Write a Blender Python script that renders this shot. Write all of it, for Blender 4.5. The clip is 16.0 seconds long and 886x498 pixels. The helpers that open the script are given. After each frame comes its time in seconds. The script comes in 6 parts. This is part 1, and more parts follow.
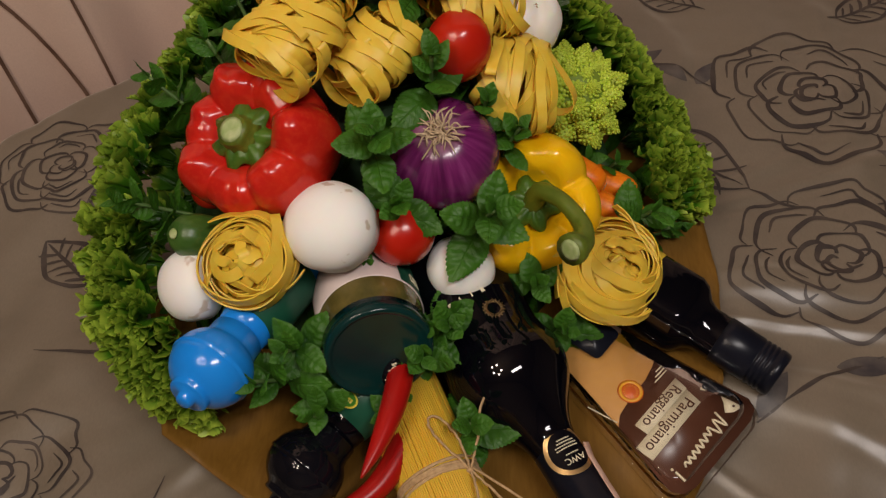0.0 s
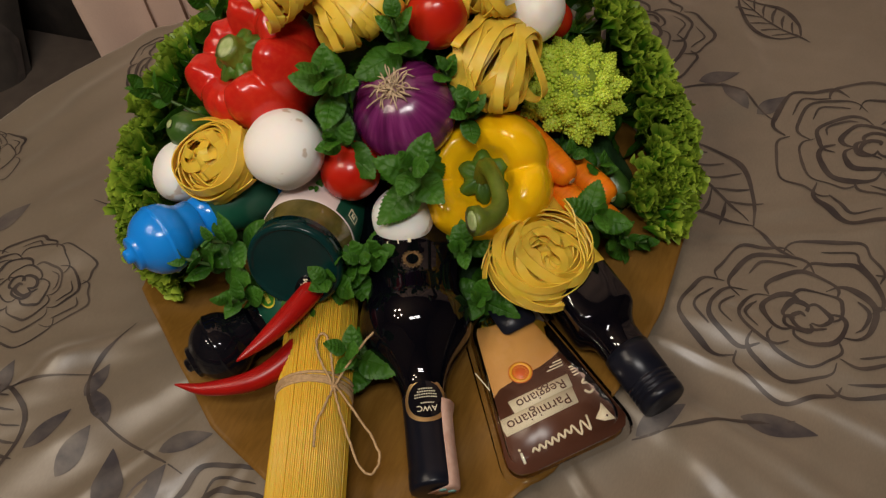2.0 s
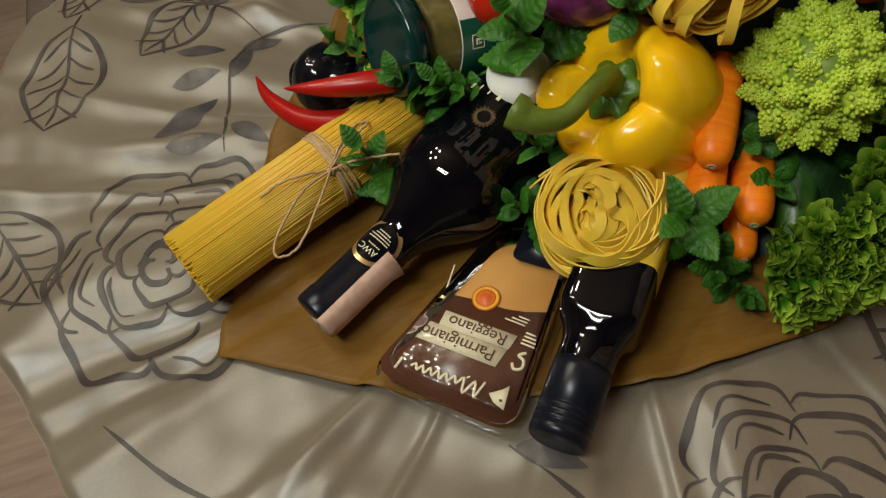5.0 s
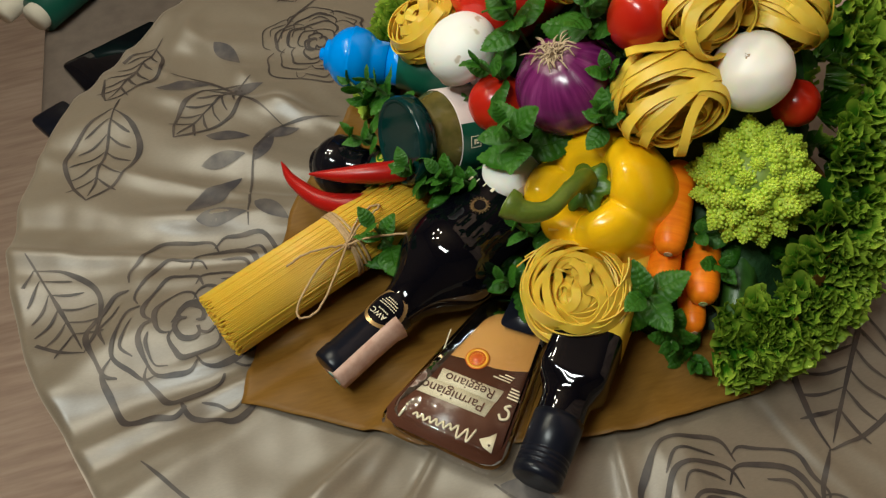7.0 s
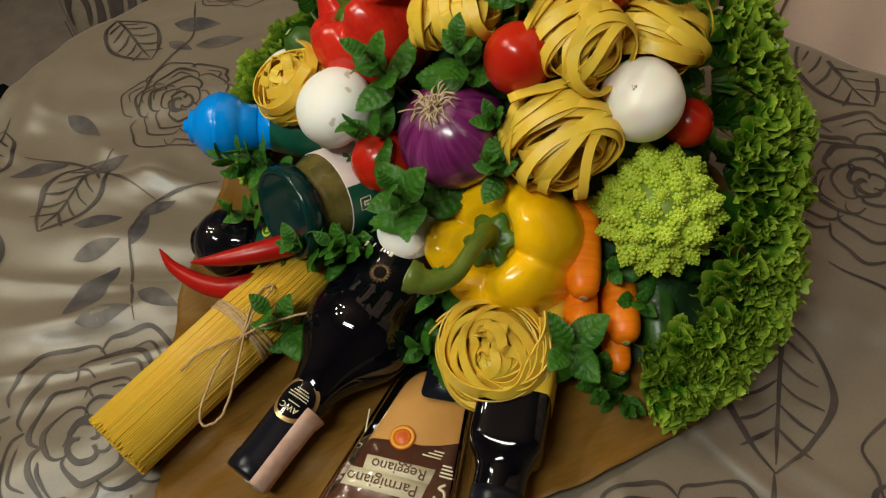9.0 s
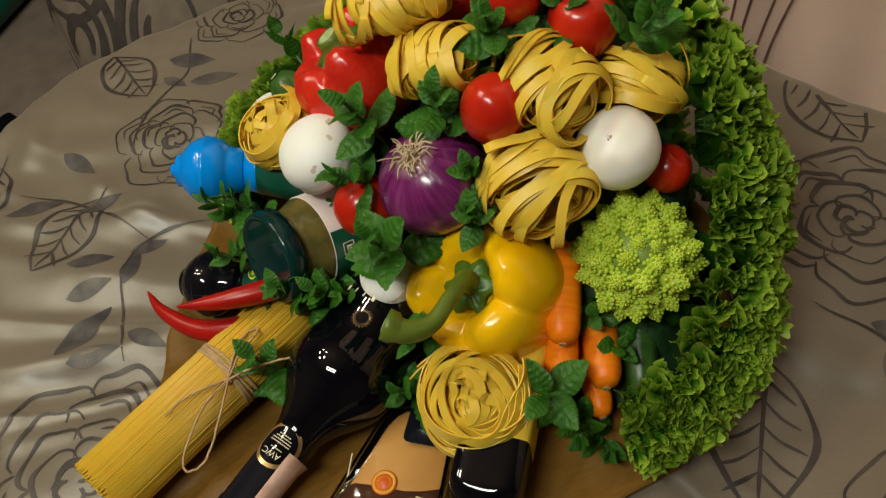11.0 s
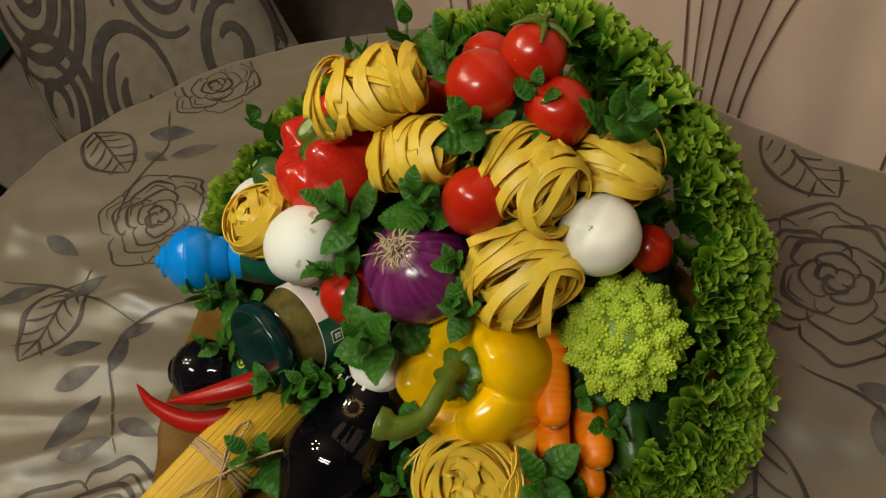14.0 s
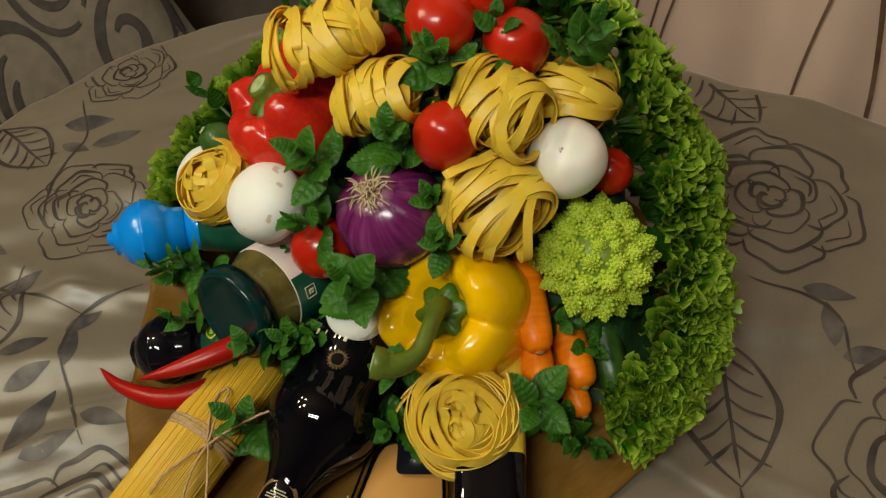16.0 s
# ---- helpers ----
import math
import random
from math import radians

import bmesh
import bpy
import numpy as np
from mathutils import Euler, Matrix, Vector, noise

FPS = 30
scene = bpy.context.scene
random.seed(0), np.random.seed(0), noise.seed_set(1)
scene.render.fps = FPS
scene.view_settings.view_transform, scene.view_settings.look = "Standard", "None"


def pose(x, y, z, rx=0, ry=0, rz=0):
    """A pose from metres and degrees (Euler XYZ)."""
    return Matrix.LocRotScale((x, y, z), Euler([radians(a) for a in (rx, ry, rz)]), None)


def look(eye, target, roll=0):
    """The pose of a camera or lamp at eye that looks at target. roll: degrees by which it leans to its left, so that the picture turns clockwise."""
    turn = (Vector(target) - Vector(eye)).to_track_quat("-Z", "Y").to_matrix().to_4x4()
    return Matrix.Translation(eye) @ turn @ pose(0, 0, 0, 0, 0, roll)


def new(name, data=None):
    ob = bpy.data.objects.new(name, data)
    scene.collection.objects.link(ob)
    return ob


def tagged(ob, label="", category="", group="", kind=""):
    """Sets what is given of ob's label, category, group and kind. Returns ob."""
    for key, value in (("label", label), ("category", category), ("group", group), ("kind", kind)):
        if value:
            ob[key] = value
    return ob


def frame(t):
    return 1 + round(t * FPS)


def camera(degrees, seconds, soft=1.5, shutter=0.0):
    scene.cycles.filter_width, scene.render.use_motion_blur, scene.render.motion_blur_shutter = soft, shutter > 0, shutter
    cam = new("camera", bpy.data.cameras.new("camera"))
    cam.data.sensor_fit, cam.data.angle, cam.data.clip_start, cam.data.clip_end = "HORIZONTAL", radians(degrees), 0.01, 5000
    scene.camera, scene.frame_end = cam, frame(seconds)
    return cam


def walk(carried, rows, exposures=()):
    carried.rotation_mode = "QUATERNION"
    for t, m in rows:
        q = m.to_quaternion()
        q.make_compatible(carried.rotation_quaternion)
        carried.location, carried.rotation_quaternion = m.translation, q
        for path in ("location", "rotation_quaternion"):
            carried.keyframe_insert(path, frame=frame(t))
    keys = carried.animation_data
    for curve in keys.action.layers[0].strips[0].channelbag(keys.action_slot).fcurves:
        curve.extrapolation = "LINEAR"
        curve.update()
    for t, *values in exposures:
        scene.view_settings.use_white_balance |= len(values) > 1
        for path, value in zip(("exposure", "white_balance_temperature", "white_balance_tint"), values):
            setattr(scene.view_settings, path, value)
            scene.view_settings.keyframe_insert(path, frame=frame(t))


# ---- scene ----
EXPOSURES = [(0.0, -0.20, 6350, 13), (1.5, -0.08, 6350, 11), (3.5, -0.07, 6250, 1), (6.5, 0.42, 5850, -5), (8.0, 0.18, 6050, -4), (11.5, 0.13, 6250, -5), (16.0, 0.04, 6450, -6)]
cam = camera(54.0, 16.0, soft=1.3)
PATH = [
    (0, (0.1544, -0.3158, 1.2982), (0.1217, 0.0665, 0.837), -6.09),
    (0.5, (0.1276, -0.3006, 1.3019), (0.1264, 0.08, 0.838), -4.71),
    (1, (0.116, -0.2928, 1.3045), (0.13, 0.0887, 0.8416), -4.3),
    (1.5, (0.2362, -0.3088, 1.3149), (0.1519, 0.0613, 0.8503), -7.89),
    (2, (0.3757, -0.3181, 1.3076), (0.1806, 0.0192, 0.8514), -10.04),
    (2.5, (0.4226, -0.2595, 1.2997), (0.1775, 0.0306, 0.8351), -12.62),
    (3, (0.4264, -0.174, 1.2706), (0.1623, 0.0259, 0.7703), -14.53),
    (3.5, (0.4291, -0.1266, 1.2581), (0.1542, -0.0009, 0.7398), -17.79),
    (4, (0.4694, -0.0552, 1.2174), (0.1589, -0.0055, 0.7064), -19.06),
    (4.2, (0.4825, -0.0386, 1.2012), (0.1537, -0.0128, 0.7), -18.39),
    (6.3, (0.5751, -0.0997, 1.291), (0.1956, -0.0399, 0.8301), -7.83),
    (6.5, (0.5792, -0.0944, 1.2974), (0.1951, -0.0357, 0.8402), -8.58),
    (7, (0.5772, -0.0866, 1.2988), (0.1939, -0.0202, 0.8419), -7.5),
    (7.5, (0.5635, -0.0766, 1.3025), (0.1869, 0.0044, 0.8425), -8.43),
    (8, (0.5451, -0.0659, 1.3034), (0.1759, 0.0293, 0.8402), -9.75),
    (8.5, (0.5275, -0.062, 1.3019), (0.1641, 0.0463, 0.837), -10.34),
    (9, (0.5155, -0.0558, 1.3015), (0.1593, 0.0639, 0.8338), -9.45),
    (11.3, (0.5094, -0.0248, 1.3211), (0.1431, 0.0872, 0.8592), -10.98),
    (11.5, (0.5054, -0.0245, 1.3238), (0.1384, 0.0871, 0.8624), -11.04),
    (12, (0.4987, -0.0149, 1.331), (0.1301, 0.0965, 0.8709), -11.46),
    (12.5, (0.492, -0.0087, 1.3377), (0.1221, 0.1031, 0.8786), -12.19),
    (13, (0.4863, -0.0035, 1.3443), (0.1144, 0.1103, 0.8874), -11.88),
    (13.5, (0.4879, -0.0008, 1.3481), (0.1135, 0.1136, 0.8934), -12.46),
    (14, (0.4817, -0.006, 1.3507), (0.114, 0.1201, 0.8937), -12.02),
    (14.5, (0.4736, -0.0284, 1.355), (0.1216, 0.1265, 0.8944), -10.06),
    (15, (0.4756, -0.0515, 1.3536), (0.1339, 0.1235, 0.8924), -9.08),
    (15.5, (0.474, -0.0716, 1.35), (0.1422, 0.1188, 0.8878), -8.26),
    (16, (0.4806, -0.0769, 1.3345), (0.153, 0.1156, 0.8702), -8.98),
]
walk(cam, [(t, look(eye, target, roll)) for t, eye, target, roll in PATH], EXPOSURES)

# ---- light ----
world = bpy.data.worlds.new("room_air")
scene.world = world
world.use_nodes = True
world.node_tree.nodes["Background"].inputs[0].default_value = (1.0, 0.86, 0.72, 1)
world.node_tree.nodes["Background"].inputs[1].default_value = 0.004


def lamp(name, kind, place, target, power, colour, size=0.1, size_y=None):
    data = bpy.data.lights.new(name, kind)
    data.energy, data.color = power, colour
    if kind == "AREA":
        data.shape, data.size, data.size_y = "RECTANGLE", size, size_y or size
    else:
        data.shadow_soft_size = size
    ob = new(name, data)
    ob.matrix_world = look(place, target)
    return ob


AIM = (0.12, 0.08, 0.8)
WARM, PALE = (1.0, 0.84, 0.66), (1.0, 0.93, 0.86)
# a twin-tube ceiling fitting and a small chandelier with five bulbs
lamp("ceiling_tube_light", "AREA", (0.62, -0.70, 2.3), AIM, 7.0, PALE, 0.6, 0.04)
lamp("ceiling_tube_light", "AREA", (0.56, -0.60, 2.3), AIM, 7.0, PALE, 0.6, 0.04)
for i in range(5):
    a = i * 2 * math.pi / 5
    lamp("chandelier_bulb_light", "POINT", (-0.32 + 0.2 * math.cos(a), -0.52 + 0.2 * math.sin(a), 1.95), AIM, 5.6, WARM, 0.035)


# ---- materials ----
class Nodes:
    """A small wrapper to write node materials in few lines."""

    def __init__(self, name):
        self.mat = bpy.data.materials.new(name)
        self.mat.use_nodes = True
        self.tree = self.mat.node_tree
        self.bsdf = self.tree.nodes["Principled BSDF"]
        self.out = self.tree.nodes["Material Output"]

    def node(self, kind, **values):
        n = self.tree.nodes.new(kind)
        for key, value in values.items():
            n.inputs[key.replace("_", " ")].default_value = value
        return n

    def link(self, a, b):
        self.tree.links.new(a, b)

    def noise(self, scale, detail=4.0, rough=0.55, space="Object", stretch=None):
        co = self.tree.nodes.new("ShaderNodeTexCoord")
        n = self.node("ShaderNodeTexNoise", Scale=scale, Detail=detail, Roughness=rough)
        if stretch:
            m = self.node("ShaderNodeMapping", Scale=stretch)
            self.link(co.outputs[space], m.inputs[0])
            self.link(m.outputs[0], n.inputs["Vector"])
        else:
            self.link(co.outputs[space], n.inputs["Vector"])
        return n.outputs[0]

    def ramp(self, fac, *stops):
        r = self.tree.nodes.new("ShaderNodeValToRGB")
        while len(r.color_ramp.elements) < len(stops):
            r.color_ramp.elements.new(0.5)
        for e, (pos, col) in zip(r.color_ramp.elements, stops):
            e.position = pos
            e.color = (*col, 1) if len(col) == 3 else col
        self.link(fac, r.inputs[0])
        return r.outputs[0]

    def mix(self, fac, a, b, mode="MIX"):
        m = self.tree.nodes.new("ShaderNodeMixRGB")
        m.blend_type = mode
        for socket, v in zip(m.inputs, (fac, a, b)):
            if isinstance(v, (int, float)):
                socket.default_value = v
            elif isinstance(v, tuple):
                socket.default_value = (*v, 1)
            else:
                self.link(v, socket)
        return m.outputs[0]

    def math(self, op, a, b=0.0):
        m = self.tree.nodes.new("ShaderNodeMath")
        m.operation = op
        for socket, v in zip(m.inputs, (a, b)):
            if isinstance(v, (int, float)):
                socket.default_value = v
            else:
                self.link(v, socket)
        return m.outputs[0]

    def colour(self, c):
        if isinstance(c, tuple):
            self.bsdf.inputs["Base Color"].default_value = (*c, 1)
        else:
            self.link(c, self.bsdf.inputs["Base Color"])
        return self

    def bump(self, height, strength=0.3, distance=0.001):
        b = self.node("ShaderNodeBump", Strength=strength, Distance=distance)
        self.link(height, b.inputs["Height"])
        self.link(b.outputs[0], self.bsdf.inputs["Normal"])
        return self

    def set(self, **values):
        for key, value in values.items():
            self.bsdf.inputs[key.replace("_", " ")].default_value = value
        return self

    def uv(self):
        co = self.tree.nodes.new("ShaderNodeTexCoord")
        s = self.tree.nodes.new("ShaderNodeSeparateXYZ")
        self.link(co.outputs["UV"], s.inputs[0])
        return s.outputs[0], s.outputs[1]

    def random(self):
        return self.tree.nodes.new("ShaderNodeObjectInfo").outputs["Random"]

    def translucent(self, colour, amount):
        t = self.tree.nodes.new("ShaderNodeBsdfTranslucent")
        if isinstance(colour, tuple):
            t.inputs[0].default_value = (*colour, 1)
        else:
            self.link(colour, t.inputs[0])
        m = self.node("ShaderNodeMixShader", Fac=amount)
        self.link(self.bsdf.outputs[0], m.inputs[1])
        self.link(t.outputs[0], m.inputs[2])
        self.link(m.outputs[0], self.out.inputs[0])
        return self


def simple(name, c1, c2, scale=60.0, rough=0.5, bump=0.15, dist=0.0006, **extra):
    n = Nodes(name)
    f = n.noise(scale)
    n.colour(n.mix(n.ramp(f, (0.3, (0, 0, 0)), (0.7, (1, 1, 1))), c1, c2))
    n.set(Roughness=rough, **extra)
    if bump:
        n.bump(n.noise(scale * 4), bump, dist)
    return n.mat


def cloth_material():
    n = Nodes("satin_tablecloth")
    big = n.noise(4.0, 3.0)
    weave = n.noise(900.0, 2.0, stretch=(1, 0.3, 1))
    col = n.mix(n.ramp(big, (0.35, (0, 0, 0)), (0.68, (1, 1, 1))), (0.145, 0.114, 0.078), (0.186, 0.150, 0.107))
    n.colour(n.mix(0.12, col, n.ramp(weave, (0.3, (0.09, 0.07, 0.052)), (0.7, (0.26, 0.22, 0.165)))))
    n.set(Roughness=0.40, Specular_IOR_Level=0.9, Sheen_Weight=0.6, Sheen_Roughness=0.45, Sheen_Tint=(1.0, 0.9, 0.76, 1.0)).bump(weave, 0.12, 0.0004)
    return n.mat


def print_material(name, dark, pale, alpha_low):
    """Printed ink on the cloth, uneven where the weave shows through."""
    n = Nodes(name)
    f = n.noise(38.0, 4.0)
    n.colour(n.mix(n.ramp(f, (0.35, (0, 0, 0)), (alpha_low, (1, 1, 1))), dark, pale))
    n.set(Roughness=0.5)
    return n.mat


def pepper_material(name, c1, c2, c3):
    n = Nodes(name)
    f = n.noise(22.0, 3.0)
    fine = n.noise(260.0, 2.0)
    n.colour(n.mix(n.ramp(fine, (0.45, (0, 0, 0)), (0.75, (0.35, 0.35, 0.35))), n.mix(n.ramp(f, (0.35, (0, 0, 0)), (0.7, (1, 1, 1))), c1, c2), c3))
    n.set(Roughness=0.19, Subsurface_Weight=0.06, Subsurface_Scale=0.002)
    n.bump(n.noise(55.0, 3.0), 0.12, 0.0015)
    return n.mat


def tomato_material():
    n = Nodes("tomato_skin")
    f = n.noise(24.0, 3.0)
    n.colour(n.mix(n.ramp(f, (0.35, (0, 0, 0)), (0.7, (1, 1, 1))), (0.44, 0.010, 0.004), (0.56, 0.030, 0.007)))
    n.set(Roughness=0.22, Subsurface_Weight=0.04, Subsurface_Scale=0.003).bump(n.noise(90.0), 0.05, 0.0006)
    return n.mat


def onion_material():
    n = Nodes("purple_onion_skin")
    u, v = n.uv()
    co = n.tree.nodes.new("ShaderNodeCombineXYZ")
    n.link(n.math("MULTIPLY", u, 30.0), co.inputs[0])
    n.link(n.math("MULTIPLY", v, 2.2), co.inputs[1])
    s = n.node("ShaderNodeTexNoise", Scale=1.0, Detail=5.0)
    n.link(co.outputs[0], s.inputs["Vector"])
    base = n.ramp(s.outputs[0], (0.3, (0.075, 0.005, 0.055)), (0.52, (0.15, 0.014, 0.105)), (0.70, (0.22, 0.035, 0.16)), (0.84, (0.42, 0.16, 0.32)))
    n.colour(n.mix(n.ramp(v, (0.86, (0, 0, 0)), (1.0, (1, 1, 1))), base, (0.42, 0.25, 0.3)))
    n.set(Roughness=0.22, Coat_Weight=0.25, Coat_Roughness=0.15).bump(s.outputs[0], 0.25, 0.0008)
    return n.mat


def mushroom_material():
    n = Nodes("white_mushroom_skin")
    spots = n.noise(70.0, 2.0)
    soft = n.noise(16.0, 4.0)
    base = n.mix(n.ramp(soft, (0.35, (0, 0, 0)), (0.75, (1, 1, 1))), (0.88, 0.87, 0.84), (0.84, 0.80, 0.73))
    n.colour(n.mix(n.ramp(spots, (0.66, (0, 0, 0)), (0.71, (0.6, 0.6, 0.6))), base, (0.42, 0.27, 0.14)))
    n.set(Roughness=0.62, Subsurface_Weight=0.15, Subsurface_Scale=0.004).bump(n.noise(140.0), 0.2, 0.0006)
    return n.mat


def pasta_material(name, c1, c2):
    n = Nodes(name)
    f = n.noise(120.0, 3.0)
    col = n.mix(n.ramp(f, (0.3, (0, 0, 0)), (0.7, (1, 1, 1))), c1, c2)
    n.colour(n.mix(n.math("MULTIPLY", n.random(), 0.4), col, (0.80, 0.52, 0.06)))
    n.set(Roughness=0.42, Subsurface_Weight=0.2, Subsurface_Scale=0.003).bump(n.noise(500.0), 0.15, 0.0003)
    return n.translucent((0.9, 0.55, 0.05), 0.18).mat


def leaf_material(name, deep, mid, tip, shine, through_colour, veins=True):
    n = Nodes(name)
    u, v = n.uv()
    f = n.noise(60.0, 3.0)
    side = n.math("ABSOLUTE", n.math("SUBTRACT", u, 0.5))
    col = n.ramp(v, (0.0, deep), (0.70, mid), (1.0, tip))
    col = n.mix(n.ramp(f, (0.3, (0, 0, 0)), (0.8, (0.6, 0.6, 0.6))), col, mid)
    col = n.mix(n.math("MULTIPLY", n.random(), 0.45), col, deep)
    if veins:
        w = n.math("SINE", n.math("MULTIPLY", n.math("SUBTRACT", v, n.math("MULTIPLY", side, 0.6)), 58.0))
        mid_rib = n.ramp(side, (0.0, (1, 1, 1)), (0.035, (0, 0, 0)))
        vein = n.ramp(w, (0.86, (0, 0, 0)), (1.0, (1, 1, 1)))
        line = n.mix(1.0, n.mix(0.35, (0, 0, 0), vein), mid_rib, "LIGHTEN")
        col = n.mix(n.math("MULTIPLY", line, 0.10), col, tip)
        n.bump(n.math("SUBTRACT", n.math("MULTIPLY", n.noise(330.0, 2.0), 1.1), line), 0.5, 0.0011)
    else:
        n.bump(n.noise(190.0, 3.0), 0.5, 0.001)
    n.colour(col)
    n.set(Roughness=shine, Specular_IOR_Level=0.35)
    n.translucent(through_colour, 0.22)
    return n.mat


def carrot_material():
    n = Nodes("carrot_skin")
    rings = n.noise(40.0, 4.0, stretch=(0.6, 0.6, 6.0))
    n.colour(n.ramp(rings, (0.3, (0.82, 0.17, 0.003)), (0.55, (0.93, 0.24, 0.005)), (0.75, (0.95, 0.31, 0.012))))
    n.set(Roughness=0.40, Specular_IOR_Level=0.35, Subsurface_Weight=0.1, Subsurface_Scale=0.004).bump(rings, 0.35, 0.001)
    return n.mat


def kraft_material():
    n = Nodes("kraft_paper")
    f = n.noise(9.0, 4.0)
    fibre = n.noise(420.0, 3.0, stretch=(1, 0.15, 1))
    col = n.mix(n.ramp(f, (0.3, (0, 0, 0)), (0.7, (1, 1, 1))), (0.150, 0.070, 0.009), (0.200, 0.100, 0.016))
    n.colour(n.mix(0.25, col, n.ramp(fibre, (0.3, (0.09, 0.042, 0.006)), (0.7, (0.24, 0.125, 0.024)))))
    n.set(Roughness=0.5, Specular_IOR_Level=0.2).bump(fibre, 0.2, 0.0004)
    return n.mat


def glass_dark(name, colour, rough=0.04):
    n = Nodes(name)
    f = n.noise(14.0, 3.0)
    n.colour(n.mix(n.ramp(f, (0.3, (0, 0, 0)), (0.7, (1, 1, 1))), colour, tuple(c * 1.6 for c in colour)))
    n.set(Roughness=rough, Specular_IOR_Level=0.42)
    return n.mat


def wood_floor_material():
    n = Nodes("pale_wood_floor")
    f = n.noise(6.0, 5.0, stretch=(9.0, 1.0, 1.0))
    n.colour(n.ramp(f, (0.3, (0.36, 0.25, 0.19)), (0.6, (0.5, 0.37, 0.29)), (0.8, (0.56, 0.44, 0.36))))
    n.set(Roughness=0.4).bump(f, 0.1, 0.001)
    return n.mat


def curtain_material():
    n = Nodes("peach_curtain_fabric")
    f = n.noise(5.0, 3.0)
    weave = n.noise(700.0, 2.0)
    n.colour(n.mix(0.12, n.ramp(f, (0.35, (0.60, 0.41, 0.33)), (0.65, (0.68, 0.49, 0.39))), n.ramp(weave, (0.3, (0.4, 0.28, 0.22)), (0.7, (0.8, 0.62, 0.5)))))
    n.set(Roughness=0.8, Sheen_Weight=0.2).bump(weave, 0.15, 0.0005)
    return n.mat


CLOTH = cloth_material()
INK = print_material("brown_cloth_print", (0.030, 0.023, 0.022), (0.095, 0.073, 0.058), 0.8)
INK_GREY = print_material("grey_leaf_print", (0.04, 0.035, 0.04), (0.14, 0.118, 0.1), 0.7)
CURTAIN = curtain_material()
CURTAIN_INK = print_material("brown_curtain_print", (0.11, 0.055, 0.035), (0.22, 0.13, 0.09), 0.8)
FLOOR = wood_floor_material()
# for unseen walls and ceiling, darkened so that the black glass reflects less
PLASTER = simple("dark_unseen_plaster", (0.20, 0.15, 0.115), (0.25, 0.19, 0.15), 8.0, 0.8)
DARK_WOOD = simple("dark_wood", (0.06, 0.035, 0.02), (0.1, 0.06, 0.035), 20.0, 0.4)
SOFA = simple("brown_sofa_fabric", (0.12, 0.093, 0.075), (0.16, 0.125, 0.1), 30.0, 0.85, 0.4, 0.001)
# dark sofa fabric; on the second cushion it stands for shade
SOFA_DARK_AND_SHADE = simple("dark_brown_sofa_and_shade", (0.03, 0.024, 0.02), (0.055, 0.043, 0.035), 30.0, 0.85, 0.4, 0.001)
CUSHION = simple("beige_cushion_fabric", (0.15, 0.12, 0.09), (0.20, 0.16, 0.12), 50.0, 0.8, 0.4, 0.0008)
CUSHION_INK = simple("dark_cushion_print", (0.03, 0.023, 0.02), (0.06, 0.045, 0.038), 60.0, 0.75, 0.2)
KRAFT = kraft_material()
RED_PEPPER = pepper_material("red_pepper_skin", (0.50, 0.012, 0.008), (0.62, 0.024, 0.01), (0.66, 0.06, 0.02))
YELLOW_PEPPER = pepper_material("yellow_pepper_skin", (0.92, 0.50, 0.002), (0.95, 0.56, 0.003), (0.95, 0.60, 0.01))
STALK = simple("pepper_stalk_green", (0.075, 0.115, 0.008), (0.14, 0.185, 0.018), 70.0, 0.42, 0.4, 0.001, Subsurface_Weight=0.05)
CALYX = simple("pepper_calyx_green", (0.035, 0.10, 0.008), (0.075, 0.16, 0.014), 90.0, 0.4, 0.4, 0.001)
STALK_CUT = simple("cut_stalk_pale_green", (0.25, 0.36, 0.1), (0.5, 0.55, 0.28), 130.0, 0.6, 0.3)
TOMATO = tomato_material()
ONION = onion_material()
ROOTS = simple("dry_onion_roots", (0.42, 0.3, 0.17), (0.62, 0.48, 0.32), 90.0, 0.8, 0.2)
MUSHROOM = mushroom_material()
TURNIP = simple("white_radish_skin", (0.93, 0.86, 0.76), (0.95, 0.90, 0.82), 30.0, 0.42, 0.1, 0.0006, Subsurface_Weight=0.3, Subsurface_Scale=0.01)
TURNIP_SCAR = simple("brown_radish_scar", (0.40, 0.27, 0.14), (0.6, 0.45, 0.28), 160.0, 0.7, 0.3)
PASTA = pasta_material("egg_tagliatelle", (0.88, 0.58, 0.040), (0.93, 0.67, 0.085))
SPAGHETTI = pasta_material("dry_spaghetti", (0.79, 0.46, 0.025), (0.86, 0.55, 0.06))
MINT = leaf_material("mint_leaf", (0.028, 0.100, 0.007), (0.052, 0.170, 0.012), (0.09, 0.235, 0.022), 0.44, (0.06, 0.22, 0.02))
MINT_STEM = simple("mint_stem", (0.06, 0.13, 0.03), (0.11, 0.17, 0.05), 60.0, 0.5)
# dark lettuce base puts hollow shade into the colour; pale margins are natural
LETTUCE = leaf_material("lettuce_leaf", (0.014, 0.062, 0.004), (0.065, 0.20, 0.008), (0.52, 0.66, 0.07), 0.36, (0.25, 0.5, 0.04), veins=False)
ROMANESCO = simple("romanesco_green", (0.46, 0.59, 0.03), (0.6, 0.70, 0.07), 45.0, 0.5, 0.3, 0.0006, Subsurface_Weight=0.12)
ROMANESCO_DEEP = simple("romanesco_core_green", (0.16, 0.24, 0.02), (0.22, 0.3, 0.035), 45.0, 0.5, 0.3)
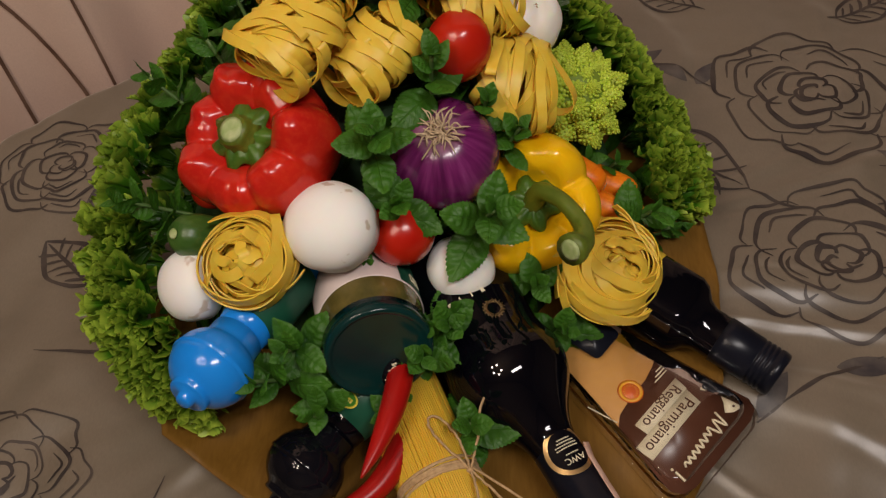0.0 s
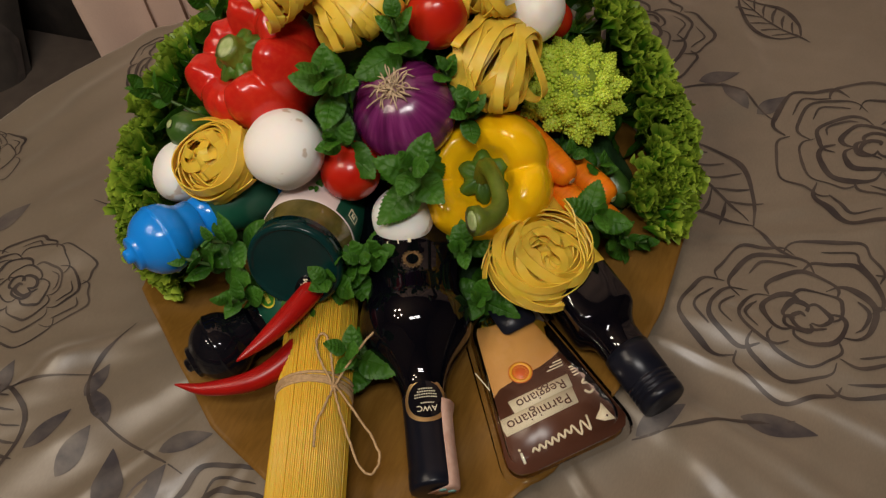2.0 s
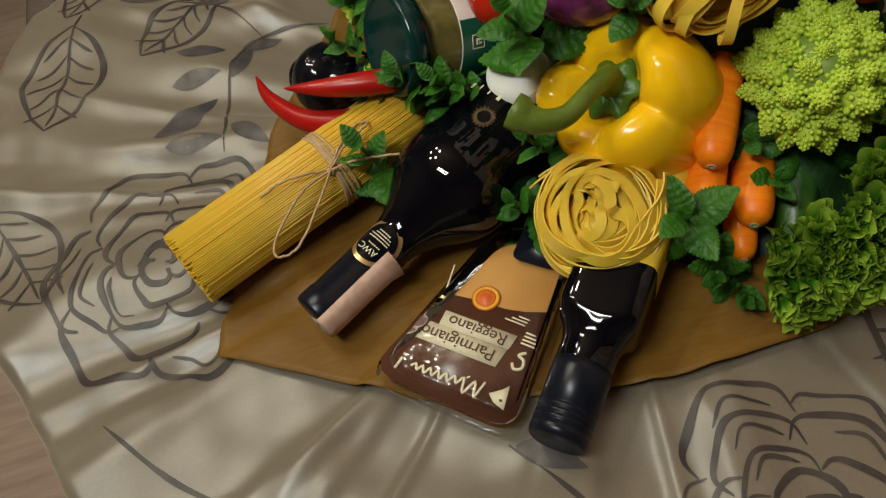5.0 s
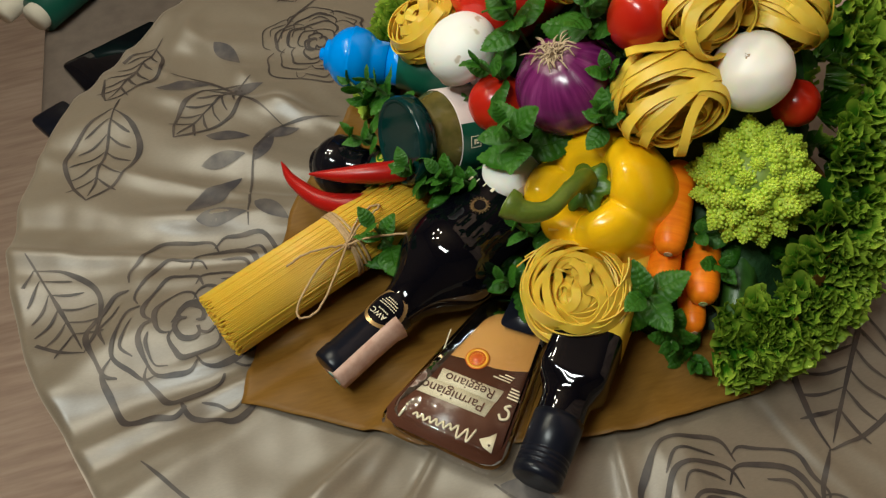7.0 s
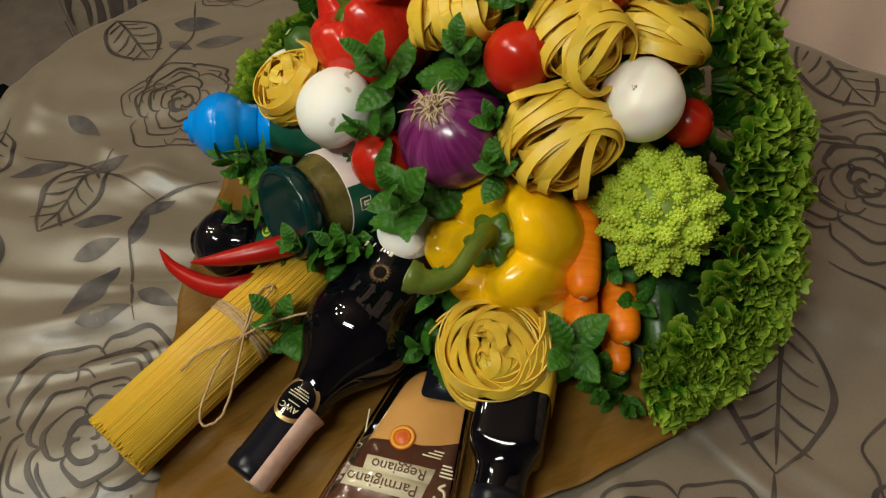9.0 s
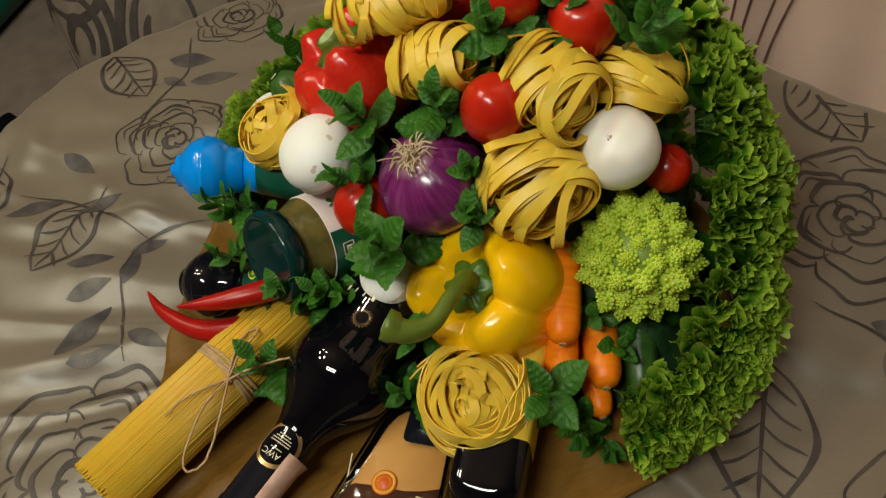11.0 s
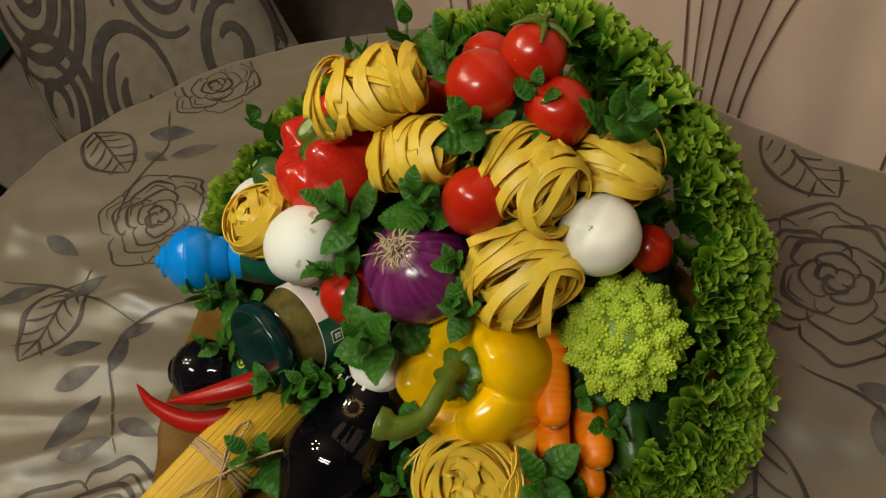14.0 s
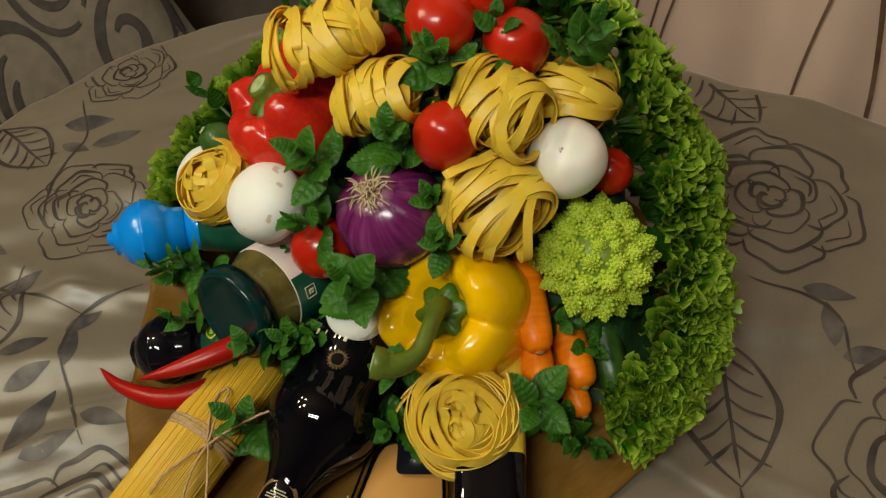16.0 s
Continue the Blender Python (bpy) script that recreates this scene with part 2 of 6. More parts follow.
# very dark green that stands for shade in the bouquet's gaps
GAP_SHADE_GREEN = simple("dark_gap_shade_green", (0.010, 0.035, 0.009), (0.022, 0.07, 0.015), 40.0, 0.6, 0.6, 0.002)
CUCUMBER = simple("dark_cucumber_skin", (0.022, 0.070, 0.010), (0.070, 0.15, 0.022), 40.0, 0.35, 0.5, 0.0012)
CARROT = carrot_material()
CHILI = simple("red_chili_skin", (0.30, 0.004, 0.003), (0.40, 0.008, 0.005), 40.0, 0.30, 0.1, Specular_IOR_Level=0.35)
BLUE = simple("glossy_blue_plastic", (0.010, 0.22, 0.76), (0.014, 0.26, 0.82), 20.0, 0.16, 0.03)
BLACK_CAP = simple("glossy_black_plastic", (0.003, 0.003, 0.005), (0.006, 0.006, 0.009), 20.0, 0.06, 0.0, Specular_IOR_Level=0.4)
MATT_BLACK = simple("satin_black_foil", (0.005, 0.006, 0.011), (0.009, 0.010, 0.017), 50.0, 0.28, 0.05, 0.0006, Specular_IOR_Level=0.25)
BLACK_GLASS = glass_dark("black_wine_glass", (0.0015, 0.0015, 0.003))
GREEN_LABEL = simple("dark_green_label", (0.008, 0.07, 0.04), (0.012, 0.09, 0.05), 40.0, 0.35, 0.02)
LOGO_GREEN = simple("logo_green", (0.06, 0.24, 0.02), (0.08, 0.28, 0.03), 40.0, 0.35, 0.0)
LOGO_YELLOW = simple("logo_yellow", (0.75, 0.62, 0.06), (0.8, 0.66, 0.08), 40.0, 0.35, 0.0)
LID_GREEN = simple("dark_green_lid_lacquer", (0.003, 0.022, 0.021), (0.004, 0.030, 0.029), 30.0, 0.16, 0.03, Specular_IOR_Level=0.35)
JAR_GLASS = simple("olive_sauce_in_glass", (0.075, 0.064, 0.016), (0.17, 0.13, 0.038), 55.0, 0.07, 0.05, 0.0006, Coat_Weight=0.5)
WHITE_LABEL = simple("pale_pink_paper_label", (0.66, 0.55, 0.52), (0.72, 0.6, 0.57), 25.0, 0.5, 0.02)
GOLD = simple("gold_foil", (0.62, 0.40, 0.17), (0.72, 0.48, 0.22), 90.0, 0.32, 0.1, Metallic=0.85)
CREAM = simple("cream_ink", (0.74, 0.66, 0.46), (0.8, 0.72, 0.52), 60.0, 0.5, 0.0)
BROWN_CARD = simple("brown_printed_card", (0.078, 0.028, 0.016), (0.105, 0.04, 0.022), 18.0, 0.3, 0.03)
CHEESE = simple("hard_cheese", (0.56, 0.27, 0.07), (0.66, 0.35, 0.10), 22.0, 0.45, 0.2)
SEAL_RED = simple("red_seal_ink", (0.62, 0.09, 0.012), (0.68, 0.12, 0.015), 40.0, 0.4, 0.0)
SEAL_YELLOW = simple("orange_seal_ink", (0.8, 0.36, 0.02), (0.84, 0.4, 0.03), 40.0, 0.4, 0.0)
YELLOW_LABEL = simple("yellow_paper_label", (0.72, 0.48, 0.03), (0.78, 0.54, 0.05), 25.0, 0.45, 0.02)
INK_BLACK = simple("black_ink", (0.01, 0.01, 0.01), (0.02, 0.02, 0.02), 60.0, 0.5, 0.0)
STAMP = simple("pink_tax_strip_paper", (0.48, 0.28, 0.21), (0.62, 0.42, 0.33), 130.0, 0.6, 0.1)
STAMP_TEAL = simple("teal_strip_print", (0.12, 0.36, 0.33), (0.2, 0.42, 0.38), 60.0, 0.6, 0.0)
TWINE = simple("jute_twine", (0.38, 0.24, 0.11), (0.56, 0.38, 0.2), 300.0, 0.85, 0.6, 0.0006)
TUBE_GREEN = simple("dark_green_wrapping_roll", (0.006, 0.06, 0.04), (0.01, 0.085, 0.055), 20.0, 0.3, 0.05)
PAPER_WHITE = simple("white_roll_paper", (0.6, 0.55, 0.44), (0.7, 0.65, 0.54), 30.0, 0.7, 0.1)


def clear_plastic():
    n = Nodes("clear_plastic_tray")
    g = n.node("ShaderNodeBsdfGlossy", Roughness=0.07)
    wob = n.node("ShaderNodeBump", Strength=0.5, Distance=0.004)
    n.link(n.noise(60.0, 2.0), wob.inputs["Height"])
    n.link(wob.outputs[0], g.inputs["Normal"])
    t = n.tree.nodes.new("ShaderNodeBsdfTransparent")
    t.inputs[0].default_value = (0.96, 0.95, 0.93, 1)
    fr = n.node("ShaderNodeFresnel", IOR=1.5)
    m = n.tree.nodes.new("ShaderNodeMixShader")
    n.link(n.math("MULTIPLY", fr.outputs[0], 1.0), m.inputs[0])
    n.link(t.outputs[0], m.inputs[1])
    n.link(g.outputs[0], m.inputs[2])
    n.link(m.outputs[0], n.out.inputs[0])
    return n.mat


PLASTIC = clear_plastic()


# ---- building helpers ----
def mesh_object(name, verts, faces, material, parent=None, uvs=None, smooth=True):
    me = bpy.data.meshes.new(name)
    me.from_pydata([tuple(v) for v in verts], [], faces)
    if uvs is not None:
        layer = me.uv_layers.new(name="UVMap")
        for loop in me.loops:
            layer.data[loop.index].uv = uvs[loop.vertex_index]
    if smooth:
        me.polygons.foreach_set("use_smooth", [True] * len(me.polygons))
    me.materials.append(material)
    me.update()
    ob = new(name, me)
    ob.parent = parent
    return ob


def thing(name, m, label, category, group=""):
    ob = new(name)
    ob.empty_display_size = 0.02
    ob.matrix_world = m
    return tagged(ob, label, category, group)


def part(name, geo, material, parent, label="", m=None, smooth=True):
    verts, faces, *uv = geo
    ob = mesh_object(name, verts, faces, material, parent, uv[0] if uv else None, smooth)
    if m is not None:
        ob.matrix_basis = m
    return tagged(ob, label)


def shared(name, ob, parent, m):
    """Another object on the same mesh."""
    o = new(name, ob.data)
    o.parent = parent
    o.matrix_basis = m
    return o


def aim(place, axis, spin=0.0):
    """A pose whose z axis points along axis, turned about it by spin degrees."""
    z = Vector(axis).normalized()
    q = z.to_track_quat("Z", "Y")
    return Matrix.Translation(place) @ q.to_matrix().to_4x4() @ Matrix.Rotation(radians(spin), 4, "Z")


def join(*geos):
    verts, faces, uvs = [], [], []
    for g in geos:
        k = len(verts)
        verts += [tuple(v) for v in g[0]]
        faces += [tuple(i + k for i in f) for f in g[1]]
        uvs += list(g[2]) if len(g) > 2 else [(0.5, 0.5)] * len(g[0])
    return verts, faces, uvs


def moved(geo, m):
    return ([tuple(m @ Vector(v)) for v in geo[0]], *geo[1:])


def lathe(profile, n=32, wave=None):
    """Turns (radius, height) pairs round the z axis."""
    verts, faces, uvs = [], [], []
    for j, (r, z) in enumerate(profile):
        for i in range(n):
            a = 2 * math.pi * i / n
            k = wave(a, j / (len(profile) - 1)) if wave else 1.0
            verts.append((r * k * math.cos(a), r * k * math.sin(a), z))
            uvs.append((i / n, j / (len(profile) - 1)))
    for j in range(len(profile) - 1):
        for i in range(n):
            a, b = j * n + i, j * n + (i + 1) % n
            faces.append((a, b, b + n, a + n))
    faces.append(tuple(range(n - 1, -1, -1)))
    k = (len(profile) - 1) * n
    faces.append(tuple(range(k, k + n)))
    return verts, faces, uvs


def tube(points, radii, n=8):
    pts = [Vector(p) for p in points]
    if not isinstance(radii, (list, tuple)):
        radii = [radii] * len(pts)
    verts, faces, uvs = [], [], []
    side = None
    for j, p in enumerate(pts):
        d = (pts[min(j + 1, len(pts) - 1)] - pts[max(j - 1, 0)]).normalized()
        side = (d.orthogonal() if side is None else side - side.dot(d) * d).normalized()
        up = d.cross(side)
        for i in range(n):
            a = 2 * math.pi * i / n
            verts.append(p + (side * math.cos(a) + up * math.sin(a)) * radii[j])
            uvs.append((i / n, j / (len(pts) - 1)))
    for j in range(len(pts) - 1):
        for i in range(n):
            a, b = j * n + i, j * n + (i + 1) % n
            faces.append((a, b, b + n, a + n))
    faces.append(tuple(range(n - 1, -1, -1)))
    faces.append(tuple(range(len(verts) - n, len(verts))))
    return verts, faces, uvs


def spline(points, steps=8):
    """A smooth line through the points."""
    pts = [Vector(p) for p in points]
    pts = [2 * pts[0] - pts[1], *pts, 2 * pts[-1] - pts[-2]]
    out = []
    for i in range(1, len(pts) - 2):
        a, b, c, d = pts[i - 1 : i + 3]
        for k in range(steps):
            t = k / steps
            out.append(0.5 * (2 * b + (c - a) * t + (2 * a - 5 * b + 4 * c - d) * t * t + (3 * b - a - 3 * c + d) * t ** 3))
    return [*out, pts[-2]]


def slab(outline, z0, z1, bevel=0.0):
    """A flat plate with this outline (x, y), from z0 to z1, with chamfered top edges."""
    n = len(outline)
    cx, cy = sum(p[0] for p in outline) / n, sum(p[1] for p in outline) / n
    rings = [(1.0, z0), (1.0, z1 - bevel)]
    verts = [(x, y, z) for _, z in rings for x, y in outline]
    if bevel:
        size = max(math.hypot(x - cx, y - cy) for x, y in outline)
        k = 1 - bevel / size
        verts += [(cx + (x - cx) * k, cy + (y - cy) * k, z1) for x, y in outline]
    layers = len(verts) // n
    faces = [tuple(range(n - 1, -1, -1)), tuple(range(len(verts) - n, len(verts)))]
    for j in range(layers - 1):
        for i in range(n):
            a, b = j * n + i, j * n + (i + 1) % n
            faces.append((a, b, b + n, a + n))
    return verts, faces


def rounded(points, radius, steps=5):
    """An outline with rounded corners."""
    out, n = [], len(points)
    for i in range(n):
        a, b, c = Vector(points[i - 1]), Vector(points[i]), Vector(points[(i + 1) % n])
        p, q = b + (a - b).normalized() * radius, b + (c - b).normalized() * radius
        for k in range(steps + 1):
            t = k / steps
            out.append(tuple((1 - t) ** 2 * p + 2 * t * (1 - t) * b + t * t * q))
    return out


def box(x, y, z, bevel=0.004):
    o = rounded([(-x / 2, -y / 2), (x / 2, -y / 2), (x / 2, y / 2), (-x / 2, y / 2)], bevel * 2, 3)
    return slab(o, 0, z, bevel)


def circle(r, n=32, cx=0.0, cy=0.0, ry=None):
    return [(cx + r * math.cos(2 * math.pi * i / n), cy + (ry or r) * math.sin(2 * math.pi * i / n)) for i in range(n)]


def ring_plate(outer, inner, z0, z1):
    n = len(outer)
    verts = [(x, y, z0) for x, y in outer] + [(x, y, z1) for x, y in outer] + [(x, y, z1) for x, y in inner] + [(x, y, z0) for x, y in inner]
    faces = []
    for i in range(n):
        j = (i + 1) % n
        faces += [(i, j, j + n, i + n), (i + n, j + n, j + 2 * n, i + 2 * n), (i + 2 * n, j + 2 * n, j + 3 * n, i + 3 * n)]
    return verts, faces


def lettering(name, words, size, material, parent, m, label=""):
    """Printed words: the built-in font turned into a thin mesh."""
    data = bpy.data.curves.new(name, "FONT")
    data.body, data.size, data.extrude, data.align_x, data.align_y = words, size, 0.00012, "CENTER", "CENTER"
    ob = bpy.data.objects.new(name, data)
    scene.collection.objects.link(ob)
    bpy.context.view_layer.update()
    me = bpy.data.meshes.new_from_object(ob.evaluated_get(bpy.context.evaluated_depsgraph_get()))
    bpy.data.objects.remove(ob)
    me.materials.clear()
    me.materials.append(material)
    o = new(name, me)
    o.parent, o.matrix_basis = parent, m
    return tagged(o, label)

# ---- room and table ----
TABLE_Z = 0.75
WALL_ANGLE = 23.0
WALL = Matrix.Rotation(radians(WALL_ANGLE), 4, "Z")
NEAR_END, FAR_END, TABLE_R = Vector((0.005, 0.035)), Vector((0.505, 0.247)), 0.392


def table_outline(r, n=96):
    """An oval: two half circles joined by straight sides along the wall, in even steps."""
    w = radians(WALL_ANGLE)
    side, run = Vector((-math.sin(w), math.cos(w))), FAR_END - NEAR_END
    arc, line = math.pi * r, run.length
    out = []
    for i in range(n):
        s = 2 * (arc + line) * i / n
        if s < arc:
            b = w - math.pi / 2 + s / r
            out.append(FAR_END + Vector((math.cos(b), math.sin(b))) * r)
        elif s < arc + line:
            out.append(FAR_END + side * r - run * ((s - arc) / line))
        elif s < 2 * arc + line:
            b = w + math.pi / 2 + (s - arc - line) / r
            out.append(NEAR_END + Vector((math.cos(b), math.sin(b))) * r)
        else:
            out.append(NEAR_END - side * r + run * ((s - 2 * arc - line) / line))
    return out


def cloth_height(x, y):
    """Soft folds and creases of the tablecloth over the flat top."""
    h = 0.006 * noise.noise(Vector((x * 3.1, y * 3.1, 0.3))) + 0.007 * noise.noise(Vector((x * 9 + y * 5, y * 3 - x * 2, 2.0)))
    h += 0.0045 * noise.noise(Vector((x * 24 - y * 9, y * 9 + x * 7, 5.0))) + 0.0009 * noise.noise(Vector((x * 15 + y * 34, y * 28 - x * 11, 9.0)))
    # ridged wrinkles that run out towards the hem
    d = math.hypot(x - 0.12, y - 0.08)
    a = math.atan2(y - 0.08, x - 0.12)
    off = y * math.cos(radians(WALL_ANGLE)) - x * math.sin(radians(WALL_ANGLE))
    loose = min(1.0, max(0.0, (d - 0.12) / 0.16)) * min(1.0, max(0.12, (0.16 - off) / 0.2))
    fold = noise.noise(Vector((math.cos(a) * 4.2 + x * 2.0, math.sin(a) * 4.2 - y * 2.0, d * 2.4)))
    h += 0.0070 * loose * math.exp(-(fold * 4.0) ** 2)
    fold = noise.noise(Vector((math.cos(a) * 7.5 - y * 1.5, math.sin(a) * 7.5 + x * 1.5, 4.0 + d * 1.6)))
    h += 0.0045 * loose * math.exp(-(fold * 5.0) ** 2)
    fold = noise.noise(Vector((x * 6.5 + 3.0, y * 6.5, 7.0)))
    h += 0.0045 * math.exp(-(fold * 6.0) ** 2)
    return TABLE_Z + 0.001 + h


def room():
    tagged(mesh_object("floor", *slab([(-2.6, -2.4), (2.6, -2.4), (2.6, 2.4), (-2.6, 2.4)], -0.05, 0.0), FLOOR, smooth=False), "pale pinkish wood plank floor under the table", "floor", kind="structure")
    # ceiling and walls are unseen, added to close the room and limit bounce
    tagged(mesh_object("ceiling", *slab([(-2.6, -2.4), (2.6, -2.4), (2.6, 2.4), (-2.6, 2.4)], 2.55, 2.6), PLASTER, smooth=False), "unseen brown plaster ceiling added to close the room, dark against reflections", "ceiling", kind="structure")
    spans = {"wall_north": ((-2.7, 1.9), (2.7, 2.0)), "wall_south": ((-2.7, -2.1), (2.7, -2.0)), "wall_east": ((2.2, -2.0), (2.3, 1.9)), "wall_west": ((-2.4, -2.0), (-2.3, 1.9))}
    for name, ((x0, y0), (x1, y1)) in spans.items():
        tagged(mesh_object(name, *slab([(x0, y0), (x1, y0), (x1, y1), (x0, y1)], 0, 2.55), PLASTER, smooth=False), "unseen brown plaster wall added round the room, dark against reflections", "wall", kind="structure")


def wall_point(u, off, z):
    """u metres along the curtain, off metres from the table's centre towards it."""
    a = radians(WALL_ANGLE)
    return Vector((math.cos(a) * u - math.sin(a) * off, math.sin(a) * u + math.cos(a) * off, z))


def curtain_off(u, z):
    return 0.462 + 0.016 * math.sin(u * 27 + 0.6) + 0.009 * math.sin(u * 61 + 2) + 0.004 * math.sin(z * 7 + u * 9)


def curtain():
    t = thing("curtain", Matrix.Identity(4), "peach fabric curtain printed with thin brown stems, hanging behind the table", "curtain")
    verts, faces, nu, nz = [], [], 150, 24
    for j in range(nz + 1):
        for i in range(nu + 1):
            u, z = -0.27 + 1.75 * i / nu, 0.03 + 2.3 * j / nz
            verts.append(wall_point(u, curtain_off(u, z), z))
    for j in range(nz):
        for i in range(nu):
            a = j * (nu + 1) + i
            faces.append((a, a + 1, a + nu + 2, a + nu + 1))
    ob = part("drape", (verts, faces), CURTAIN, t)
    mod = ob.modifiers.new("thickness", "SOLIDIFY")
    mod.thickness, mod.offset = 0.002, 1.0
    stems = [(-0.083, -0.1, 0.006), (-0.146, 0.0, 0.005), (-0.055, -0.012, 0.004), (-0.2, 0.03, 0.005), (0.140, -0.012, 0.0040), (0.150, 0.004, 0.0028), (0.159, 0.016, 0.0028), (0.168, 0.032, 0.003),
             (0.182, 0.052, 0.003), (0.192, 0.075, 0.0035), (0.335, 0.03, 0.004), (0.407, -0.045, 0.006), (0.52, 0.06, 0.005), (0.6, -0.04, 0.004), (0.74, 0.05, 0.006), (0.9, -0.05, 0.004)]
    for u0, lean, w in stems:
        verts, faces = [], []
        n = 40
        for k in range(n + 1):
            z = 0.66 + 0.9 * k / n
            u = u0 + lean * min(1.9, max(0.0, (z - 0.72) / 0.25)) ** 1.5 * (1 + 0.12 * math.sin(z * 9 + u0 * 20))
            for s in (-1, 1):
                uu = u + s * w * 0.36
                verts.append(wall_point(uu, curtain_off(uu, z) - 0.0045, z))
            if k:
                a = 2 * k
                faces.append((a - 2, a - 1, a + 1, a))
        part("printed_stem", (verts, faces), CURTAIN_INK, t)


def table():
    t = thing("oval_table", pose(0.25, 0.13, 0), "oval table hidden under a patterned cloth", "table")
    outline = [(x - 0.25, y - 0.13) for x, y in table_outline(TABLE_R - 0.006)]
    part("tabletop", slab(outline, TABLE_Z - 0.045, TABLE_Z - 0.02, 0.004), DARK_WOOD, t)
    for x, y in ((-0.2, -0.1), (0.2, 0.08)):
        part("pedestal", moved(lathe([(0.13, 0), (0.12, 0.03), (0.04, 0.08), (0.035, 0.6), (0.07, TABLE_Z - 0.045)], 20), Matrix.Translation((x, y, 0))), DARK_WOOD, t)


def tablecloth():
    t = thing("tablecloth", pose(0.25, 0.13, TABLE_Z), "beige satin tablecloth printed with brown roses and leaves", "tablecloth")
    back = Matrix.Translation((-0.25, -0.13, -TABLE_Z))
    n = 720
    rim = table_outline(TABLE_R, n)
    verts, faces = [], []
    mid = (NEAR_END + FAR_END) / 2
    rings = 190
    for j in range(rings + 1):
        k = (j + 0.02) / (rings + 0.02)
        for p in rim:
            q = mid + (p - mid) * k
            verts.append(Vector((q.x, q.y, cloth_height(q.x, q.y))))
    # rounded lip, then the hanging skirt with slack folds
    for j in range(1, 26):
        for i, p in enumerate(rim):
            d = (p - mid).normalized()
            a = 2 * math.pi * i / n
            if j <= 5:
                b = j / 5 * math.pi / 2
                out, drop = 0.010 * math.sin(b), 0.010 * (1 - math.cos(b))
            else:
                s = (j - 5) / 20
                fold = math.sin(a * 11 + 1.5 * math.sin(a * 3)) + 0.5 * math.sin(a * 23 + 1)
                out, drop = 0.010 + 0.028 * s * (0.55 + 0.6 * fold) * min(1, s * 2) + 0.01 * s, 0.010 + 0.26 * s
            along = Vector((math.sin(radians(WALL_ANGLE)), -math.cos(radians(WALL_ANGLE))))
            if d.dot(along) < -0.55:
                out = min(out, 0.012)
            verts.append(Vector((p.x + d.x * out, p.y + d.y * out, cloth_height(p.x, p.y) - drop)))
    total = rings + 25
    for j in range(total):
        for i in range(n):
            a, b = j * n + i, j * n + (i + 1) % n
            faces.append((a, b, b + n, a + n))
    faces.append(tuple(range(n - 1, -1, -1)))
    part("cloth", moved((verts, faces), back), CLOTH, t)

    def on_cloth(x, y, lift=0.0006):
        return Vector((x - 0.25, y - 0.13, cloth_height(x, y) + lift - TABLE_Z))

    def inside(x, y):
        p = Vector((x, y))
        d = FAR_END - NEAR_END
        s = max(0, min(1, (p - NEAR_END).dot(d) / d.dot(d)))
        return (p - NEAR_END - d * s).length < TABLE_R - 0.004

    def stroke(points, width, geo):
        """A printed line that swells in the middle."""
        k0 = len(geo[0])
        run = []
        for i, p in enumerate(points):
            q = points[min(i + 1, len(points) - 1)] - points[max(i - 1, 0)]
            if q.length < 1e-6 or not inside(*p):
                run.append(None)
                continue
            swell = 0.25 + 0.75 * math.sin(math.pi * i / (len(points) - 1)) ** 0.7
            s = Vector((-q.y, q.x)).normalized() * width * swell * (1 + 0.7 * noise.noise(Vector((p.x * 38, p.y * 38, 3.0)))) / 2
            geo[0].extend([on_cloth(*(p + s)), on_cloth(*p), on_cloth(*(p - s))])
            run.append(len(geo[0]) - 3)
        for a, b in zip(run, run[1:]):
            if a is not None and b is not None:
                geo[1].extend([(a, a + 1, b + 1, b), (a + 1, a + 2, b + 2, b + 1)])

    def flat(points):
        return [Vector((p.x, p.y)) for p in spline([(*p, 0) for p in points], 10)]

    rng = random.Random(5)

    def rose(cx, cy, r, turn):
        """Nested rings of petals; each petal's line starts behind its neighbour and rises to a blunt point."""
        def at(rad, ang):
            return (cx + r * rad * math.cos(ang), cy + r * 0.92 * rad * math.sin(ang))

        def line(pts, width):
            geo = ([], [])
            stroke(flat(pts), width, geo)
            if geo[1]:
                part("printed_petal", geo, INK, t)

        rings = ((0.20, 3), (0.36, 3), (0.55, 4), (0.77, 5), (1.0, 6))
        for level, (rad, petals) in enumerate(rings):
            low = rings[level - 1][0] if level else 0.08
            step = 2 * math.pi / petals
            for k in range(petals):
                a0 = turn + step * (k + 0.41 * level) + rng.uniform(-0.1, 0.1) * step
                span = step * rng.uniform(0.98, 1.12)
                peak, lean = rad * rng.uniform(0.98, 1.1), rng.uniform(0.42, 0.62)
                shape = [(0.0, low * 1.02), (0.10, low + (peak - low) * 0.55), (0.28, peak * 0.93), (lean, peak * 1.03), (0.80, peak * 0.93), (0.95, low + (peak - low) * 0.62), (1.04, low * 1.08)]
                line([at(q, a0 + span * f) for f, q in shape], r * rng.uniform(0.026, 0.056))
                if level > 1 and k % 2 == 0:
                    line([at(q * 0.86 + 0.02, a0 + span * (0.12 + 0.7 * f)) for f, q in shape[1:5]], r * 0.03)
        line([at(0.02 + 0.05 * i, turn + 1.15 * i) for i in range(5)], r * 0.05)

